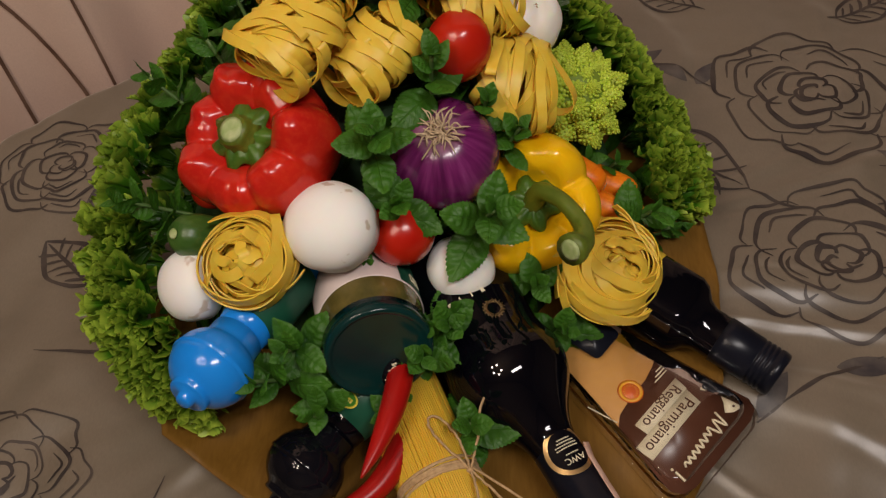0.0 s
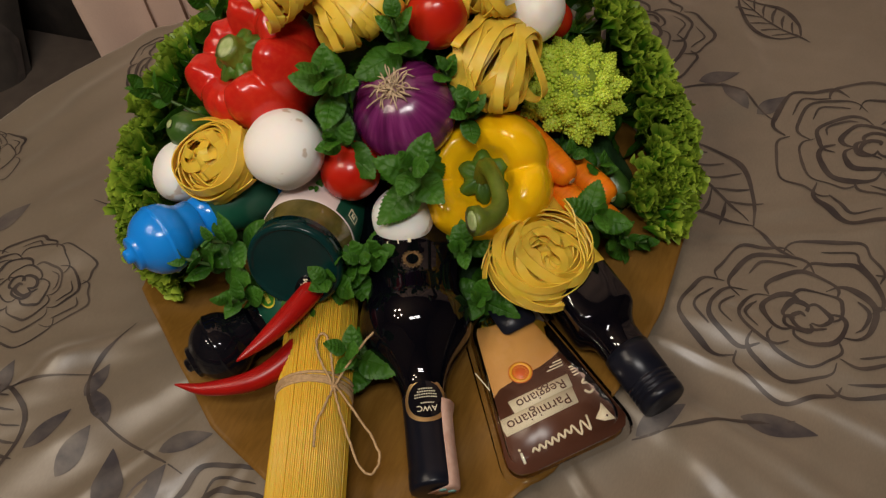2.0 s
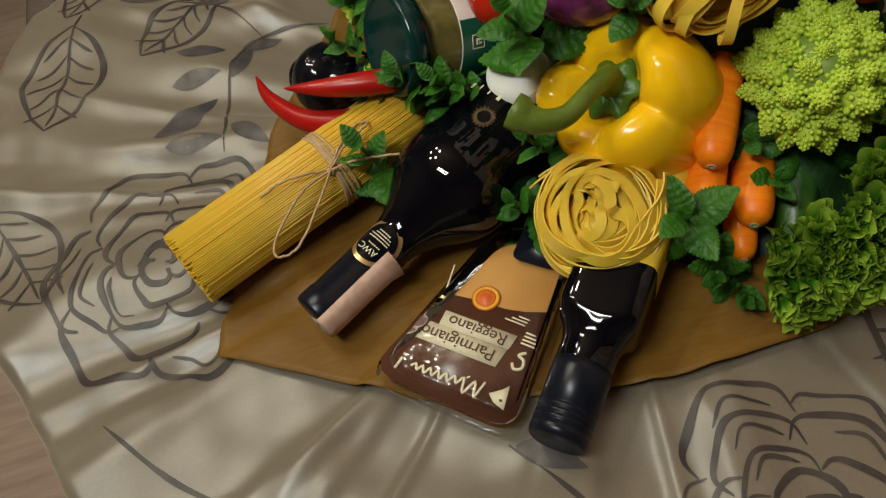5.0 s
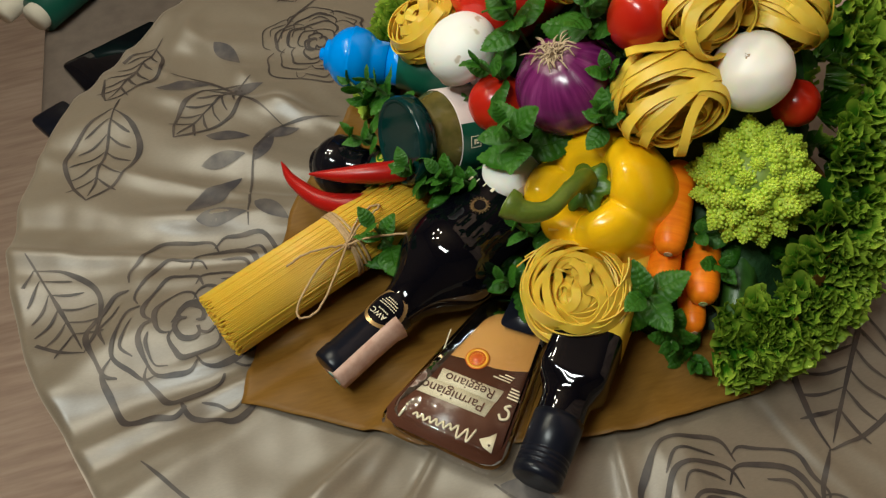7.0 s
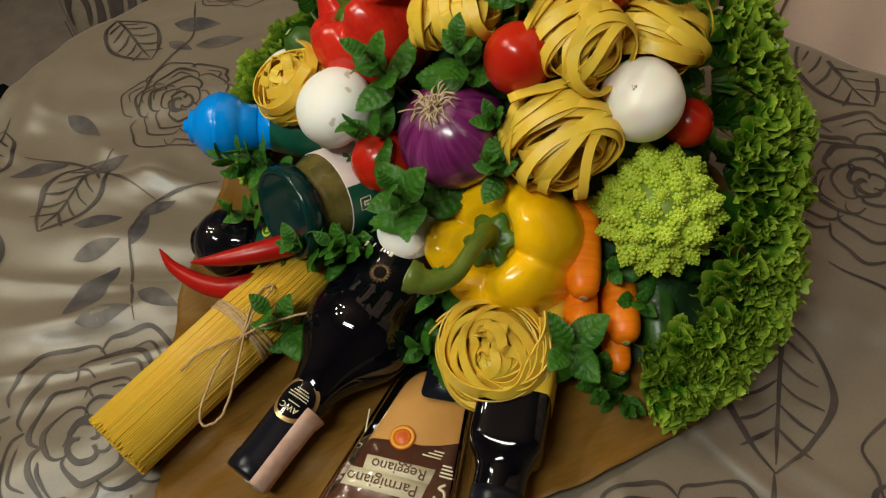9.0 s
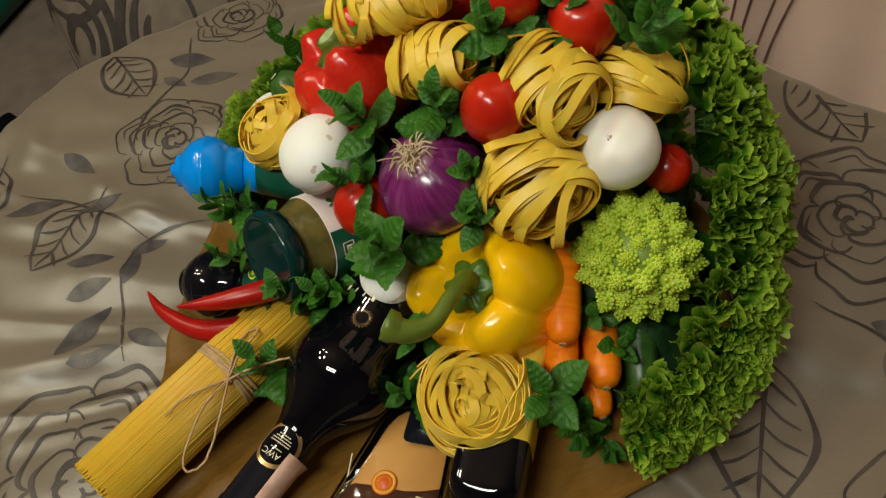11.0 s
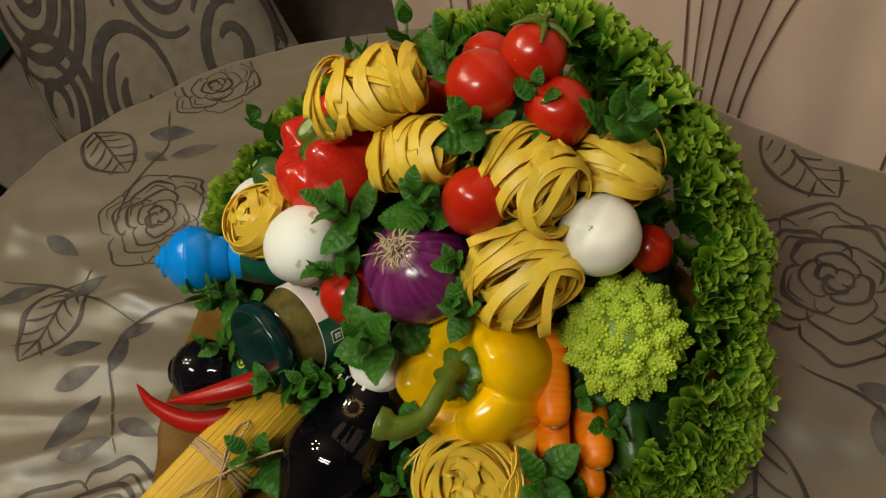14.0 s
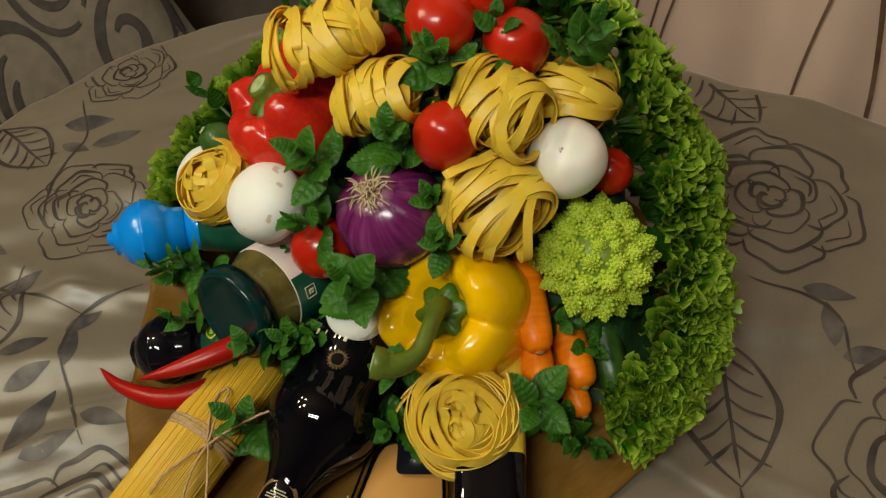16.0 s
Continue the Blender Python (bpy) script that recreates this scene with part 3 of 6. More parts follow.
    def big_leaf(x, y, length, angle):
        """An outlined leaf with veins."""
        geo = ([], [])
        d, s = Vector((math.cos(angle), math.sin(angle))), Vector((-math.sin(angle), math.cos(angle)))
        o = Vector((x, y)) - d * length / 2
        at = lambda a, b: o + d * length * a + s * length * b
        for sign in (-1, 1):
            stroke(flat([at(0, 0), at(0.2, 0.2 * sign), at(0.5, 0.3 * sign), at(0.8, 0.17 * sign), at(1, 0)]), 0.0042, geo)
            for k in range(5):
                a = 0.12 + 0.15 * k
                stroke(flat([at(a, 0), at(a + 0.1, 0.11 * sign), at(a + 0.16, (0.25 - 0.03 * abs(k - 2)) * sign)]), 0.0026, geo)
        stroke(flat([at(-0.15, 0.02), at(0.4, 0.01), at(0.95, 0)]), 0.0034, geo)
        part("printed_leaf", geo, INK, t)

    def small_leaf(x, y, length, angle):
        """A filled leaf."""
        d, s = Vector((math.cos(angle), math.sin(angle))), Vector((-math.sin(angle), math.cos(angle)))
        verts, faces = [], []
        for k in range(11):
            f = k / 10
            p = Vector((x, y)) + d * length * (f - 0.5)
            w = length * 0.19 * math.sin(math.pi * f ** 0.8) + 0.0004
            if not inside(*(p + s * w)) or not inside(*(p - s * w)):
                return
            verts += [on_cloth(*(p + s * w), 0.0005), on_cloth(*p, 0.0005), on_cloth(*(p - s * w), 0.0005)]
            if k:
                a = 3 * k
                faces += [(a - 3, a - 2, a + 1, a), (a - 2, a - 1, a + 2, a + 1)]
        part("printed_leaf", (verts, faces), INK_GREY, t)

    def stem(points, w=0.003):
        geo = ([], [])
        stroke(flat(points), w, geo)
        part("printed_stem", geo, INK, t)

    for r in ((0.456, 0.303, 0.090, 0.3), (0.424, 0.110, 0.082, 1.2), (0.214, 0.409, 0.078, 2.2), (-0.360, 0.059, 0.054, 0.7), (-0.192, -0.058, 0.062, 1.9), (0.126, -0.212, 0.094, 0.1),
              (-0.232, 0.248, 0.062, 2.8), (0.70, 0.27, 0.085, 1.0), (0.62, 0.5, 0.08, 2.0)):
        rose(*r)
    for leaf in ((-0.319, -0.076, 0.09, 0.2), (0.082, -0.320, 0.11, 0.4), (-0.095, -0.282, 0.12, -0.24), (-0.215, -0.250, 0.10, -0.54), (-0.124, -0.178, 0.094, -0.85), (0.097, 0.482, 0.11, -0.17), (0.327, 0.230, 0.122, -0.70),
                 (-0.2, 0.14, 0.07, 2.4), (0.56, 0.1, 0.09, 0.3), (0.34, 0.47, 0.08, 2.6), (0.54, 0.43, 0.07, 0.4)):
        big_leaf(*leaf)
    for leaf in ((-0.1735, -0.198, 0.055, 1.57), (-0.048, -0.171, 0.042, 1.5), (-0.053, -0.132, 0.038, 2.55), (-0.008, -0.184, 0.060, 2.1), (0.024, -0.180, 0.045, 1.4), (0.030, -0.137, 0.040, 0.7),
                 (-0.0715, -0.113, 0.033, 1.65), (-0.078, -0.163, 0.042, 1.25), (-0.305, -0.009, 0.052, 0.99), (-0.264, 0.003, 0.050, 1.3), (-0.28, -0.035, 0.036, 0.5),
                 (-0.146, -0.142, 0.043, 1.7), (-0.21, -0.15, 0.045, 0.5), (0.312, 0.362, 0.040, 0.6), (0.364, 0.340, 0.037, 0.97), (0.420, 0.012, 0.050, 0.0), (0.33, 0.34, 0.04, 2.4), (0.16, 0.34, 0.04, 0.4),
                 (0.345, -0.01, 0.042, 0.9), (-0.16, 0.24, 0.04, 0.7), (-0.19, 0.2, 0.045, 1.8), (0.50, 0.20, 0.05, 2.2), (0.54, 0.18, 0.045, 0.5), (-0.12, 0.06, 0.04, 1.9), (0.29, 0.51, 0.04, -0.3)):
        small_leaf(*leaf)
    for s in ([(-0.075, -0.056), (-0.079, -0.111), (-0.042, -0.143), (0.041, -0.159)], [(-0.35, 0.0), (-0.29, -0.02), (-0.25, -0.07), (-0.2, -0.1)], [(-0.079, -0.111), (-0.12, -0.135), (-0.17, -0.17), (-0.20, -0.21)],
              [(0.26, 0.33), (0.32, 0.35), (0.37, 0.32)], [(0.33, -0.03), (0.38, 0.0), (0.43, 0.02)], [(-0.2, 0.05), (-0.14, 0.05), (-0.1, 0.09)],
              [(-0.18, 0.19), (-0.15, 0.25), (-0.17, 0.3)], [(0.24, -0.26), (0.29, -0.22), (0.33, -0.17)], [(0.48, 0.2), (0.53, 0.2), (0.57, 0.16)], [(0.373, 0.19), (0.395, 0.172), (0.41, 0.165)]):
        stem(s)


def sofa():
    t = thing("sofa_bench", pose(-1.15, 0.05, 0), "brown fabric sofa bench with a dark back beside the table", "sofa")
    part("seat", moved(box(1.1, 1.1, 0.16, 0.02), Matrix.Translation((0, 0, 0.28))), SOFA, t)
    part("base", moved(box(1.06, 1.06, 0.28, 0.01), Matrix.Translation((0, 0, 0))), SOFA_DARK_AND_SHADE, t)
    part("backrest", moved(box(1.4, 0.2, 0.85, 0.03), Matrix.Translation((0.2, 0.66, 0))), SOFA_DARK_AND_SHADE, t)
    part("armrest", moved(box(0.16, 1.1, 0.62, 0.03), Matrix.Translation((-0.64, 0, 0))), SOFA_DARK_AND_SHADE, t)


def cushion_shape(w, puff, n=28):
    verts, faces, uvs = [], [], []
    for side in (1, -1):
        for j in range(n + 1):
            for i in range(n + 1):
                a, b = 2 * i / n - 1, 2 * j / n - 1
                pinch = 1 - 0.07 * (1 - a * a) * abs(b) ** 3 - 0.07 * (1 - b * b) * abs(a) ** 3
                h = puff * (1 - a ** 4) ** 0.6 * (1 - b ** 4) ** 0.6 + 0.002
                verts.append((w / 2 * a * pinch, w / 2 * b * pinch, side * h))
                uvs.append((i / n, j / n))
    m = (n + 1) ** 2
    for k in (0, m):
        for j in range(n):
            for i in range(n):
                a = k + j * (n + 1) + i
                f = (a, a + 1, a + n + 2, a + n + 1)
                faces.append(f if k == 0 else f[::-1])
    return verts, faces, uvs


def cushion(place, axis, spin, w, label, fabric):
    t = thing("cushion", aim(place, axis, spin), label, "cushion", "cushions on the sofa")
    puff = 0.065
    part("cover", cushion_shape(w, puff), fabric, t)
    rng = random.Random(3)

    def on(a, b):
        return Vector((w / 2 * a * 0.96, w / 2 * b * 0.96, puff * (1 - a ** 4) ** 0.6 * (1 - b ** 4) ** 0.6 + 0.004))

    # bold swirling bands
    for cx, cy, turns in ((-0.5, 0.4, 4), (0.45, 0.15, 4), (-0.15, -0.6, 3), (0.6, 0.8, 3), (0.65, -0.6, 3), (-0.75, -0.4, 3)):
        for k in range(turns):
            rad = 0.12 + 0.13 * k
            verts, faces = [], []
            a0 = rng.uniform(0, 6)
            for s in range(31):
                a = a0 + 4.6 * s / 30
                for e in (-1, 1):
                    rr = rad * (1 + 0.16 * math.sin(2 * a)) + e * 0.030 * (0.4 + math.sin(math.pi * s / 30))
                    x, y = cx + rr * math.cos(a) * 0.8, cy + rr * 1.25 * math.sin(a)
                    verts.append(on(max(-0.97, min(0.97, x)), max(-0.97, min(0.97, y))))
                if s:
                    i = 2 * s
                    faces.append((i - 2, i - 1, i + 1, i))
            part("printed_swirl", (verts, faces), CUSHION_INK, t)
    fringe = []
    for i in range(60):
        x = w / 2 * (2 * i / 59 - 1)
        fringe.append(tube([(x, -w / 2 * 0.93, 0), (x + rng.uniform(-0.006, 0.006), -w / 2 - 0.02, rng.uniform(-0.012, 0.012)), (x + rng.uniform(-0.01, 0.01), -w / 2 - 0.042, rng.uniform(-0.02, 0.02))], 0.0035, 5))
    part("fringe", join(*fringe), SOFA_DARK_AND_SHADE, t, "dark twisted fringe")


def sofa_clutter():
    t = thing("wrapping_roll", Matrix.Identity(4), "dark green roll of wrapping paper lying on the sofa", "paper roll")
    a, b = Vector((-0.86, -0.485, 0.475)), Vector((-1.33, -0.075, 0.475))
    d = (b - a).normalized()
    part("roll", tube([a, a + d * 0.3, b], 0.033, 28), TUBE_GREEN, t)
    part("core", tube([a - d * 0.012, a + d * 0.04], [0.024, 0.024], 20), PAPER_WHITE, t, "pale paper core")
    w = thing("white_paper_roll", Matrix.Identity(4), "slim pale paper roll lying beside the green roll", "paper roll")
    s = Vector((-0.045, -0.052, 0))
    part("roll", tube([a + s - d * 0.02, b + s - d * 0.3], 0.02, 20), PAPER_WHITE, w)
    p = thing("tablet_computer", pose(-0.66, -0.33, 0.44, 0, 0, 24), "black tablet lying on the sofa seat", "tablet")
    part("body", box(0.24, 0.17, 0.012, 0.004), BLACK_CAP, p)
    p = thing("phone_case", pose(-0.585, -0.455, 0.44, 0, 0, 30), "small black phone case on the edge of the sofa", "phone")
    part("body", box(0.09, 0.06, 0.012, 0.004), MATT_BLACK, p)


def kraft_sheet():
    t = thing("kraft_paper_sheet", pose(0.12, 0.06, TABLE_Z), "brown kraft paper sheet lying on the tablecloth under the food", "paper")
    corners = [(-0.075, -0.035), (-0.02, -0.075), (0.045, -0.122), (0.125, -0.153), (0.213, -0.187), (0.25, -0.13), (0.287, -0.07), (0.312, 0.0), (0.325, 0.08), (0.325, 0.165), (0.28, 0.25), (0.16, 0.31), (0.02, 0.30), (-0.08, 0.22), (-0.11, 0.08)]
    dense = []
    for i, c in enumerate(corners):
        e = corners[(i + 1) % len(corners)]
        dense += [(c[0] + (e[0] - c[0]) * k / 12, c[1] + (e[1] - c[1]) * k / 12) for k in range(12)]
    verts, faces, n, rings = [], [], len(dense), 44
    for j in range(rings + 1):
        for x, y in dense:
            k = (j + 0.05) / (rings + 0.05)
            px, py = 0.12 + (x - 0.12) * k, 0.06 + (y - 0.06) * k
            curl = 0.045 * max(0, k - 0.55) ** 1.5 * max(0, min(1, (0.06 - px) / 0.12))
            curl += 0.008 * max(0, k - 0.7) * (1 + math.sin(px * 40 + py * 22))
            verts.append((px - 0.12, py - 0.06, cloth_height(px, py) - TABLE_Z + 0.0045 + curl))
    for j in range(rings):
        for i in range(n):
            a, b = j * n + i, j * n + (i + 1) % n
            faces.append((a, b, b + n, a + n))
    faces.append(tuple(range(n - 1, -1, -1)))
    ob = part("sheet", (verts, faces), KRAFT, t)
    mod = ob.modifiers.new("thickness", "SOLIDIFY")
    mod.thickness, mod.offset = 0.0006, 1.0


room()
curtain()
table()
tablecloth()
sofa()
cushion((-0.80, 0.02, 0.63), (0.72, -0.42, 0.55), 20, 0.44, "beige cushion with bold dark swirls and fringed edge on the sofa", CUSHION)
# this cushion's dark cover is shade put into the colour
cushion((-1.02, 0.46, 0.56), (0.45, -0.75, 0.48), -10, 0.40, "patterned cushion at the sofa back, its shade painted dark", SOFA_DARK_AND_SHADE)
sofa_clutter()
kraft_sheet()

# ---- the food bouquet ----
HEART = Vector((0.115, 0.125, 0.78))


# where the vegetables end (inner rim) and where the lettuce meets the table (outer reach), by bearing round the heart
INNER = [(-40, 0.16, 0.775), (-12, 0.165, 0.785), (2, 0.165, 0.795), (20, 0.185, 0.82), (36, 0.180, 0.87), (53, 0.172, 0.915), (68, 0.165, 0.955), (84, 0.152, 0.985), (100, 0.140, 1.005),
         (120, 0.145, 0.995), (137, 0.155, 0.975), (150, 0.176, 0.950), (165, 0.192, 0.922), (180, 0.206, 0.900), (197, 0.214, 0.876), (212, 0.218, 0.858), (226, 0.212, 0.825), (240, 0.18, 0.79)]
REACH = [(-40, 0.16), (0, 0.190), (20, 0.206), (40, 0.206), (60, 0.204), (80, 0.196), (100, 0.19), (120, 0.19), (140, 0.20), (160, 0.216), (180, 0.232), (200, 0.240), (215, 0.234), (240, 0.19)]


def along(table_rows, bearing, column):
    return float(np.interp(bearing, [r[0] for r in table_rows], [r[column] for r in table_rows]))


def rim_point(bearing, f):
    """f = 0 at the vegetables, 1 at the table."""
    a = radians(bearing)
    r0, z0, r1 = along(INNER, bearing, 1), along(INNER, bearing, 2), along(REACH, bearing, 1)
    bulge = 0.35 * math.sin(math.pi * f) * (r1 - r0) + 0.012 * math.sin(math.pi * f)
    r = r0 + (r1 - r0) * f + bulge
    return Vector((HEART.x + r * math.cos(a), HEART.y + r * math.sin(a), z0 + (0.775 - z0) * f ** 1.15))


def leafy_core():
    """Added filler mound that carries the vegetables; its dark green stands for shaded gaps."""
    t = thing("filler_mound_of_greens", pose(0.115, 0.13, TABLE_Z), "added leafy filler mound under the vegetables, dark for shaded gaps", "greens")
    verts, faces = [], []
    n, m = 72, 16
    top = Vector((0.105, 0.165, 0.945))
    for j in range(m + 1):
        f = j / m
        for i in range(n):
            b = 360 * i / n
            bb = b if b < 240 else b - 360
            a = radians(b)
            side = max(0.0, min(1.0, (min(bb + 25, 232 - bb)) / 30))
            low = Vector((HEART.x + 0.10 * math.cos(a), HEART.y + 0.085 * math.sin(a), 0.757))
            mid = Vector((HEART.x + 0.055 * math.cos(a), HEART.y + 0.045 * math.sin(a), 0.83))
            if -40 < bb < 240:
                p0, p1 = rim_point(bb, 1.0), rim_point(bb, 0.0)
                c = Vector((HEART.x, HEART.y, 0))
                q0, q1 = c + (p0 - c) * 0.86, c + (p1 - c) * 0.80
                q0.z, q1.z = 0.757, p1.z - 0.04
                low, mid = low.lerp(q0, side), mid.lerp(q1, side)
            p = low.lerp(mid, f * 2) if f < 0.5 else mid.lerp(top, (f - 0.5) * 2)
            p += (p - HEART) * 0.05 * noise.noise(p * 30)
            verts.append((p.x - 0.115, p.y - 0.13, p.z - TABLE_Z))
    for j in range(m):
        for i in range(n):
            a, b = j * n + i, j * n + (i + 1) % n
            faces.append((a, b, b + n, a + n))
    faces += [tuple(range(n - 1, -1, -1)), tuple(range(m * n, m * n + n))]
    part("mound", (verts, faces), GAP_SHADE_GREEN, t)
    rng = random.Random(14)
    for k in range(150):
        j, i = rng.randrange(1, m), rng.randrange(n)
        p = Vector(verts[j * n + i])
        d = Vector((p.x, p.y, max(0.02, p.z - 0.05))).normalized()
        d = (d + Vector((rng.uniform(-1, 1), rng.uniform(-1, 1), rng.uniform(-1, 1))) * 0.5).normalized()
        mm = aim(p, d, rng.uniform(0, 360)) @ Matrix.Rotation(radians(rng.uniform(10, 60)), 4, "X") @ Matrix.Scale(rng.uniform(0.8, 1.2), 4)
        mint_leaf(t, mm, rng.randrange(6))


def calyx(radius, spikes, seed):
    rng = random.Random(seed)
    verts, faces = [(0, 0, 0.003)], []
    n = spikes * 6
    rims = [1 + 0.2 * math.cos(spikes * 2 * math.pi * i / n) + rng.uniform(-0.06, 0.06) for i in range(n)]
    for ring, z in ((0.45, 0.003), (0.75, 0.0018), (1.0, -0.001), (0.99, -0.003)):
        for i in range(n):
            a = 2 * math.pi * i / n
            r = radius * ring * (rims[i] if ring > 0.5 else 1)
            verts.append((r * math.cos(a), r * math.sin(a), z + 0.0012 * math.sin(a * 9 + seed)))
    for i in range(n):
        j = (i + 1) % n
        faces.append((0, 1 + i, 1 + j))
        for k in range(3):
            a, b = 1 + k * n + i, 1 + k * n + j
            faces.append((a, a + n, b + n, b))
    return verts, faces


def pepper_body(profile, lobes, crease, groove, wrinkle, seed, n=132, m=72):
    """A hollow-topped pepper; lobes are (bearing, swelling), profile runs from the blossom end over the rim into the stalk's recess."""
    rows = spline([(r, 0.0, z) for r, z in profile], 8)
    top = max(range(len(rows)), key=lambda k: rows[k].z)
    rim_r, rim_z = rows[top].x, rows[top].z
    lobes = sorted(lobes)
    swell = []
    for i in range(n):
        a = 360.0 * i / n
        best, lift = -1.0, 1.0
        for k, (b, size) in enumerate(lobes):
            d = (a - b + 180) % 360 - 180
            other = lobes[(k + 1) % len(lobes)][0] if d >= 0 else lobes[k - 1][0]
            half = abs((other - b + 180) % 360 - 180) / 2
            f = abs(d) / half
            if f <= 1:
                best, lift = math.cos(f * math.pi / 2) ** 0.6, size
        swell.append(crease + (lift - crease) * max(0.0, best))
    verts, faces, uvs = [], [], []
    for j, row in enumerate(rows):
        outer = min(1.0, max(0.0, row.x / rim_r - 0.25)) if j > top else min(1.0, 0.35 + j / top)
        near = math.exp(-(((row.x - rim_r) / 0.017) ** 2 + ((row.z - rim_z) / 0.022) ** 2))
        for i in range(n):
            a = 2 * math.pi * i / n
            k = 1 + (swell[i] - 1) * outer
            p = Vector((row.x * k * math.cos(a), row.x * k * math.sin(a), row.z + groove * near * (swell[i] - 1)))
            w = noise.noise(Vector((math.cos(a) * 4.5, math.sin(a) * 4.5, row.z * 14 + seed)))
            verts.append(p * (1 + 0.015 * noise.noise(p * 40 + Vector((seed, 0, 0))) + wrinkle * w * (0.3 + near)))
            uvs.append((i / n, j / len(rows)))
    for j in range(len(rows) - 1):
        for i in range(n):
            k, q = j * n + i, j * n + (i + 1) % n
            faces.append((k, q, q + n, k + n))
    return verts, faces, uvs


def red_pepper():
    t = thing("red_bell_pepper", aim((0.0106, 0.0936, 0.9155), (-0.3, -0.45, 0.84), 20) @ Matrix.Scale(0.93, 4), "large glossy red bell pepper with a cut green stalk", "pepper")
    profile = [(0.001, -0.040), (0.026, -0.040), (0.043, -0.030), (0.053, -0.012), (0.056, 0.006), (0.053, 0.022), (0.045, 0.033), (0.036, 0.036), (0.028, 0.032), (0.022, 0.025), (0.017, 0.021), (0.0005, 0.020)]
    part("body", pepper_body(profile, [(8, 1.05), (55, 0.97), (110, 1.06), (165, 0.98), (215, 1.04), (262, 0.96), (315, 1.03)], 0.90, 0.085, 0.075, 4), RED_PEPPER, t)
    part("calyx", calyx(0.0225, 7, 2), CALYX, t, m=Matrix.Translation((0, 0, 0.0265)))
    part("stalk", lathe([(0.015, 0), (0.0125, 0.003), (0.0112, 0.009), (0.0108, 0.013)], 14, lambda a, f: 1 + 0.07 * math.sin(5 * a)), STALK, t, m=Matrix.Translation((0, 0, 0.0265)))
    part("cut_end", lathe([(0.0103, 0), (0.0055, 0.0010), (0.001, 0.0004)], 14), STALK_CUT, t, "pale cut end of the stalk", Matrix.Translation((0, 0, 0.0392)))


def yellow_pepper():
    m = aim((0.181, 0.106, 0.832), (0.12, -0.60, 0.79), 38)
    t = thing("yellow_bell_pepper", m, "glossy yellow bell pepper with a long curved green stalk", "pepper")
    profile = [(0.001, -0.052), (0.022, -0.053), (0.038, -0.044), (0.046, -0.025), (0.050, 0.0), (0.050, 0.020), (0.044, 0.036), (0.034, 0.042), (0.025, 0.038), (0.019, 0.029), (0.014, 0.024), (0.0005, 0.023)]
    part("body", pepper_body(profile, [(18, 1.05), (112, 0.98), (190, 1.04), (243, 0.95), (300, 1.0)], 0.90, 0.10, 0.016, 9), YELLOW_PEPPER, t)
    part("calyx", calyx(0.0178, 6, 5), CALYX, t, m=Matrix.Translation((0, 0, 0.0305)))
    inv = m.inverted()
    path = spline([(0, 0, 0.028), inv @ Vector((0.190, 0.084, 0.872)), inv @ Vector((0.203, 0.068, 0.878)), inv @ Vector((0.213, 0.050, 0.876)), inv @ Vector((0.212, 0.034, 0.878)), inv @ Vector((0.203, 0.024, 0.882))], 5)
    n = len(path)
    part("stalk", tube(path, [0.0082 - 0.0026 * math.sin(math.pi * min(1, i / n * 1.2)) + (0.0022 if i > n - 4 else 0) for i in range(n)], 12), STALK, t)
    part("cut_end", moved(lathe([(0.0078, 0), (0.005, 0.0008), (0.001, 0.0004)], 12), aim(path[-1], path[-1] - path[-3])), STALK_CUT, t, "pale cut end of the stalk")


def ball(radius, stretch, flat_top=0.0, n=40, m=26, seed=0, rough=0.012):
    verts, faces, uvs = [], [], []
    for j in range(m + 1):
        e = -math.pi / 2 + math.pi * j / m
        for i in range(n):
            a = 2 * math.pi * i / n
            d = Vector((math.cos(a) * math.cos(e), math.sin(a) * math.cos(e), math.sin(e)))
            k = radius * (1 + rough * noise.noise(d * 2.2 + Vector((seed * 7.3, 0, 0))) * 2)
            z = d.z * stretch - flat_top * math.exp(-(math.cos(e) / 0.3) ** 2) * (1 if e > 0 else 0)
            verts.append((d.x * k, d.y * k, z * k))
            uvs.append((i / n, j / m))
    for j in range(m):
        for i in range(n):
            a, b = j * n + i, j * n + (i + 1) % n
            faces.append((a, b, b + n, a + n))
    return verts, faces, uvs


def tomato(place, radius, stretch, axis, seed, sepals=False, label="small glossy red tomato tucked into the bouquet"):
    t = thing("tomato", aim(place, axis, seed * 40), label, "tomato", "tomatoes in the bouquet")
    part("flesh", ball(radius, stretch, 0.12 if sepals else 0.05, seed=seed), TOMATO, t)
    if sepals:
        for k in range(5):
            a = 2 * math.pi * k / 5 + 0.3
            d = Vector((math.cos(a), math.sin(a), 0))
            z = radius * stretch
            path = spline([Vector((0, 0, z * 0.9)), d * radius * 0.35 + Vector((0, 0, z * 0.99)), d * radius * 0.75 + Vector((0, 0, z * 0.86)), d * radius * 1.0 + Vector((0, 0, z * 0.7))], 5)
            part("sepal", tube(path, [0.0028 * (1 - i / len(path)) + 0.0005 for i in range(len(path))], 6), STALK, t)
        part("stalk", tube(spline([(0, 0, radius * 0.8), (0.001, 0, radius * 1.15), (0.004, 0.002, radius * 1.4)], 4), 0.002, 7), STALK, t)


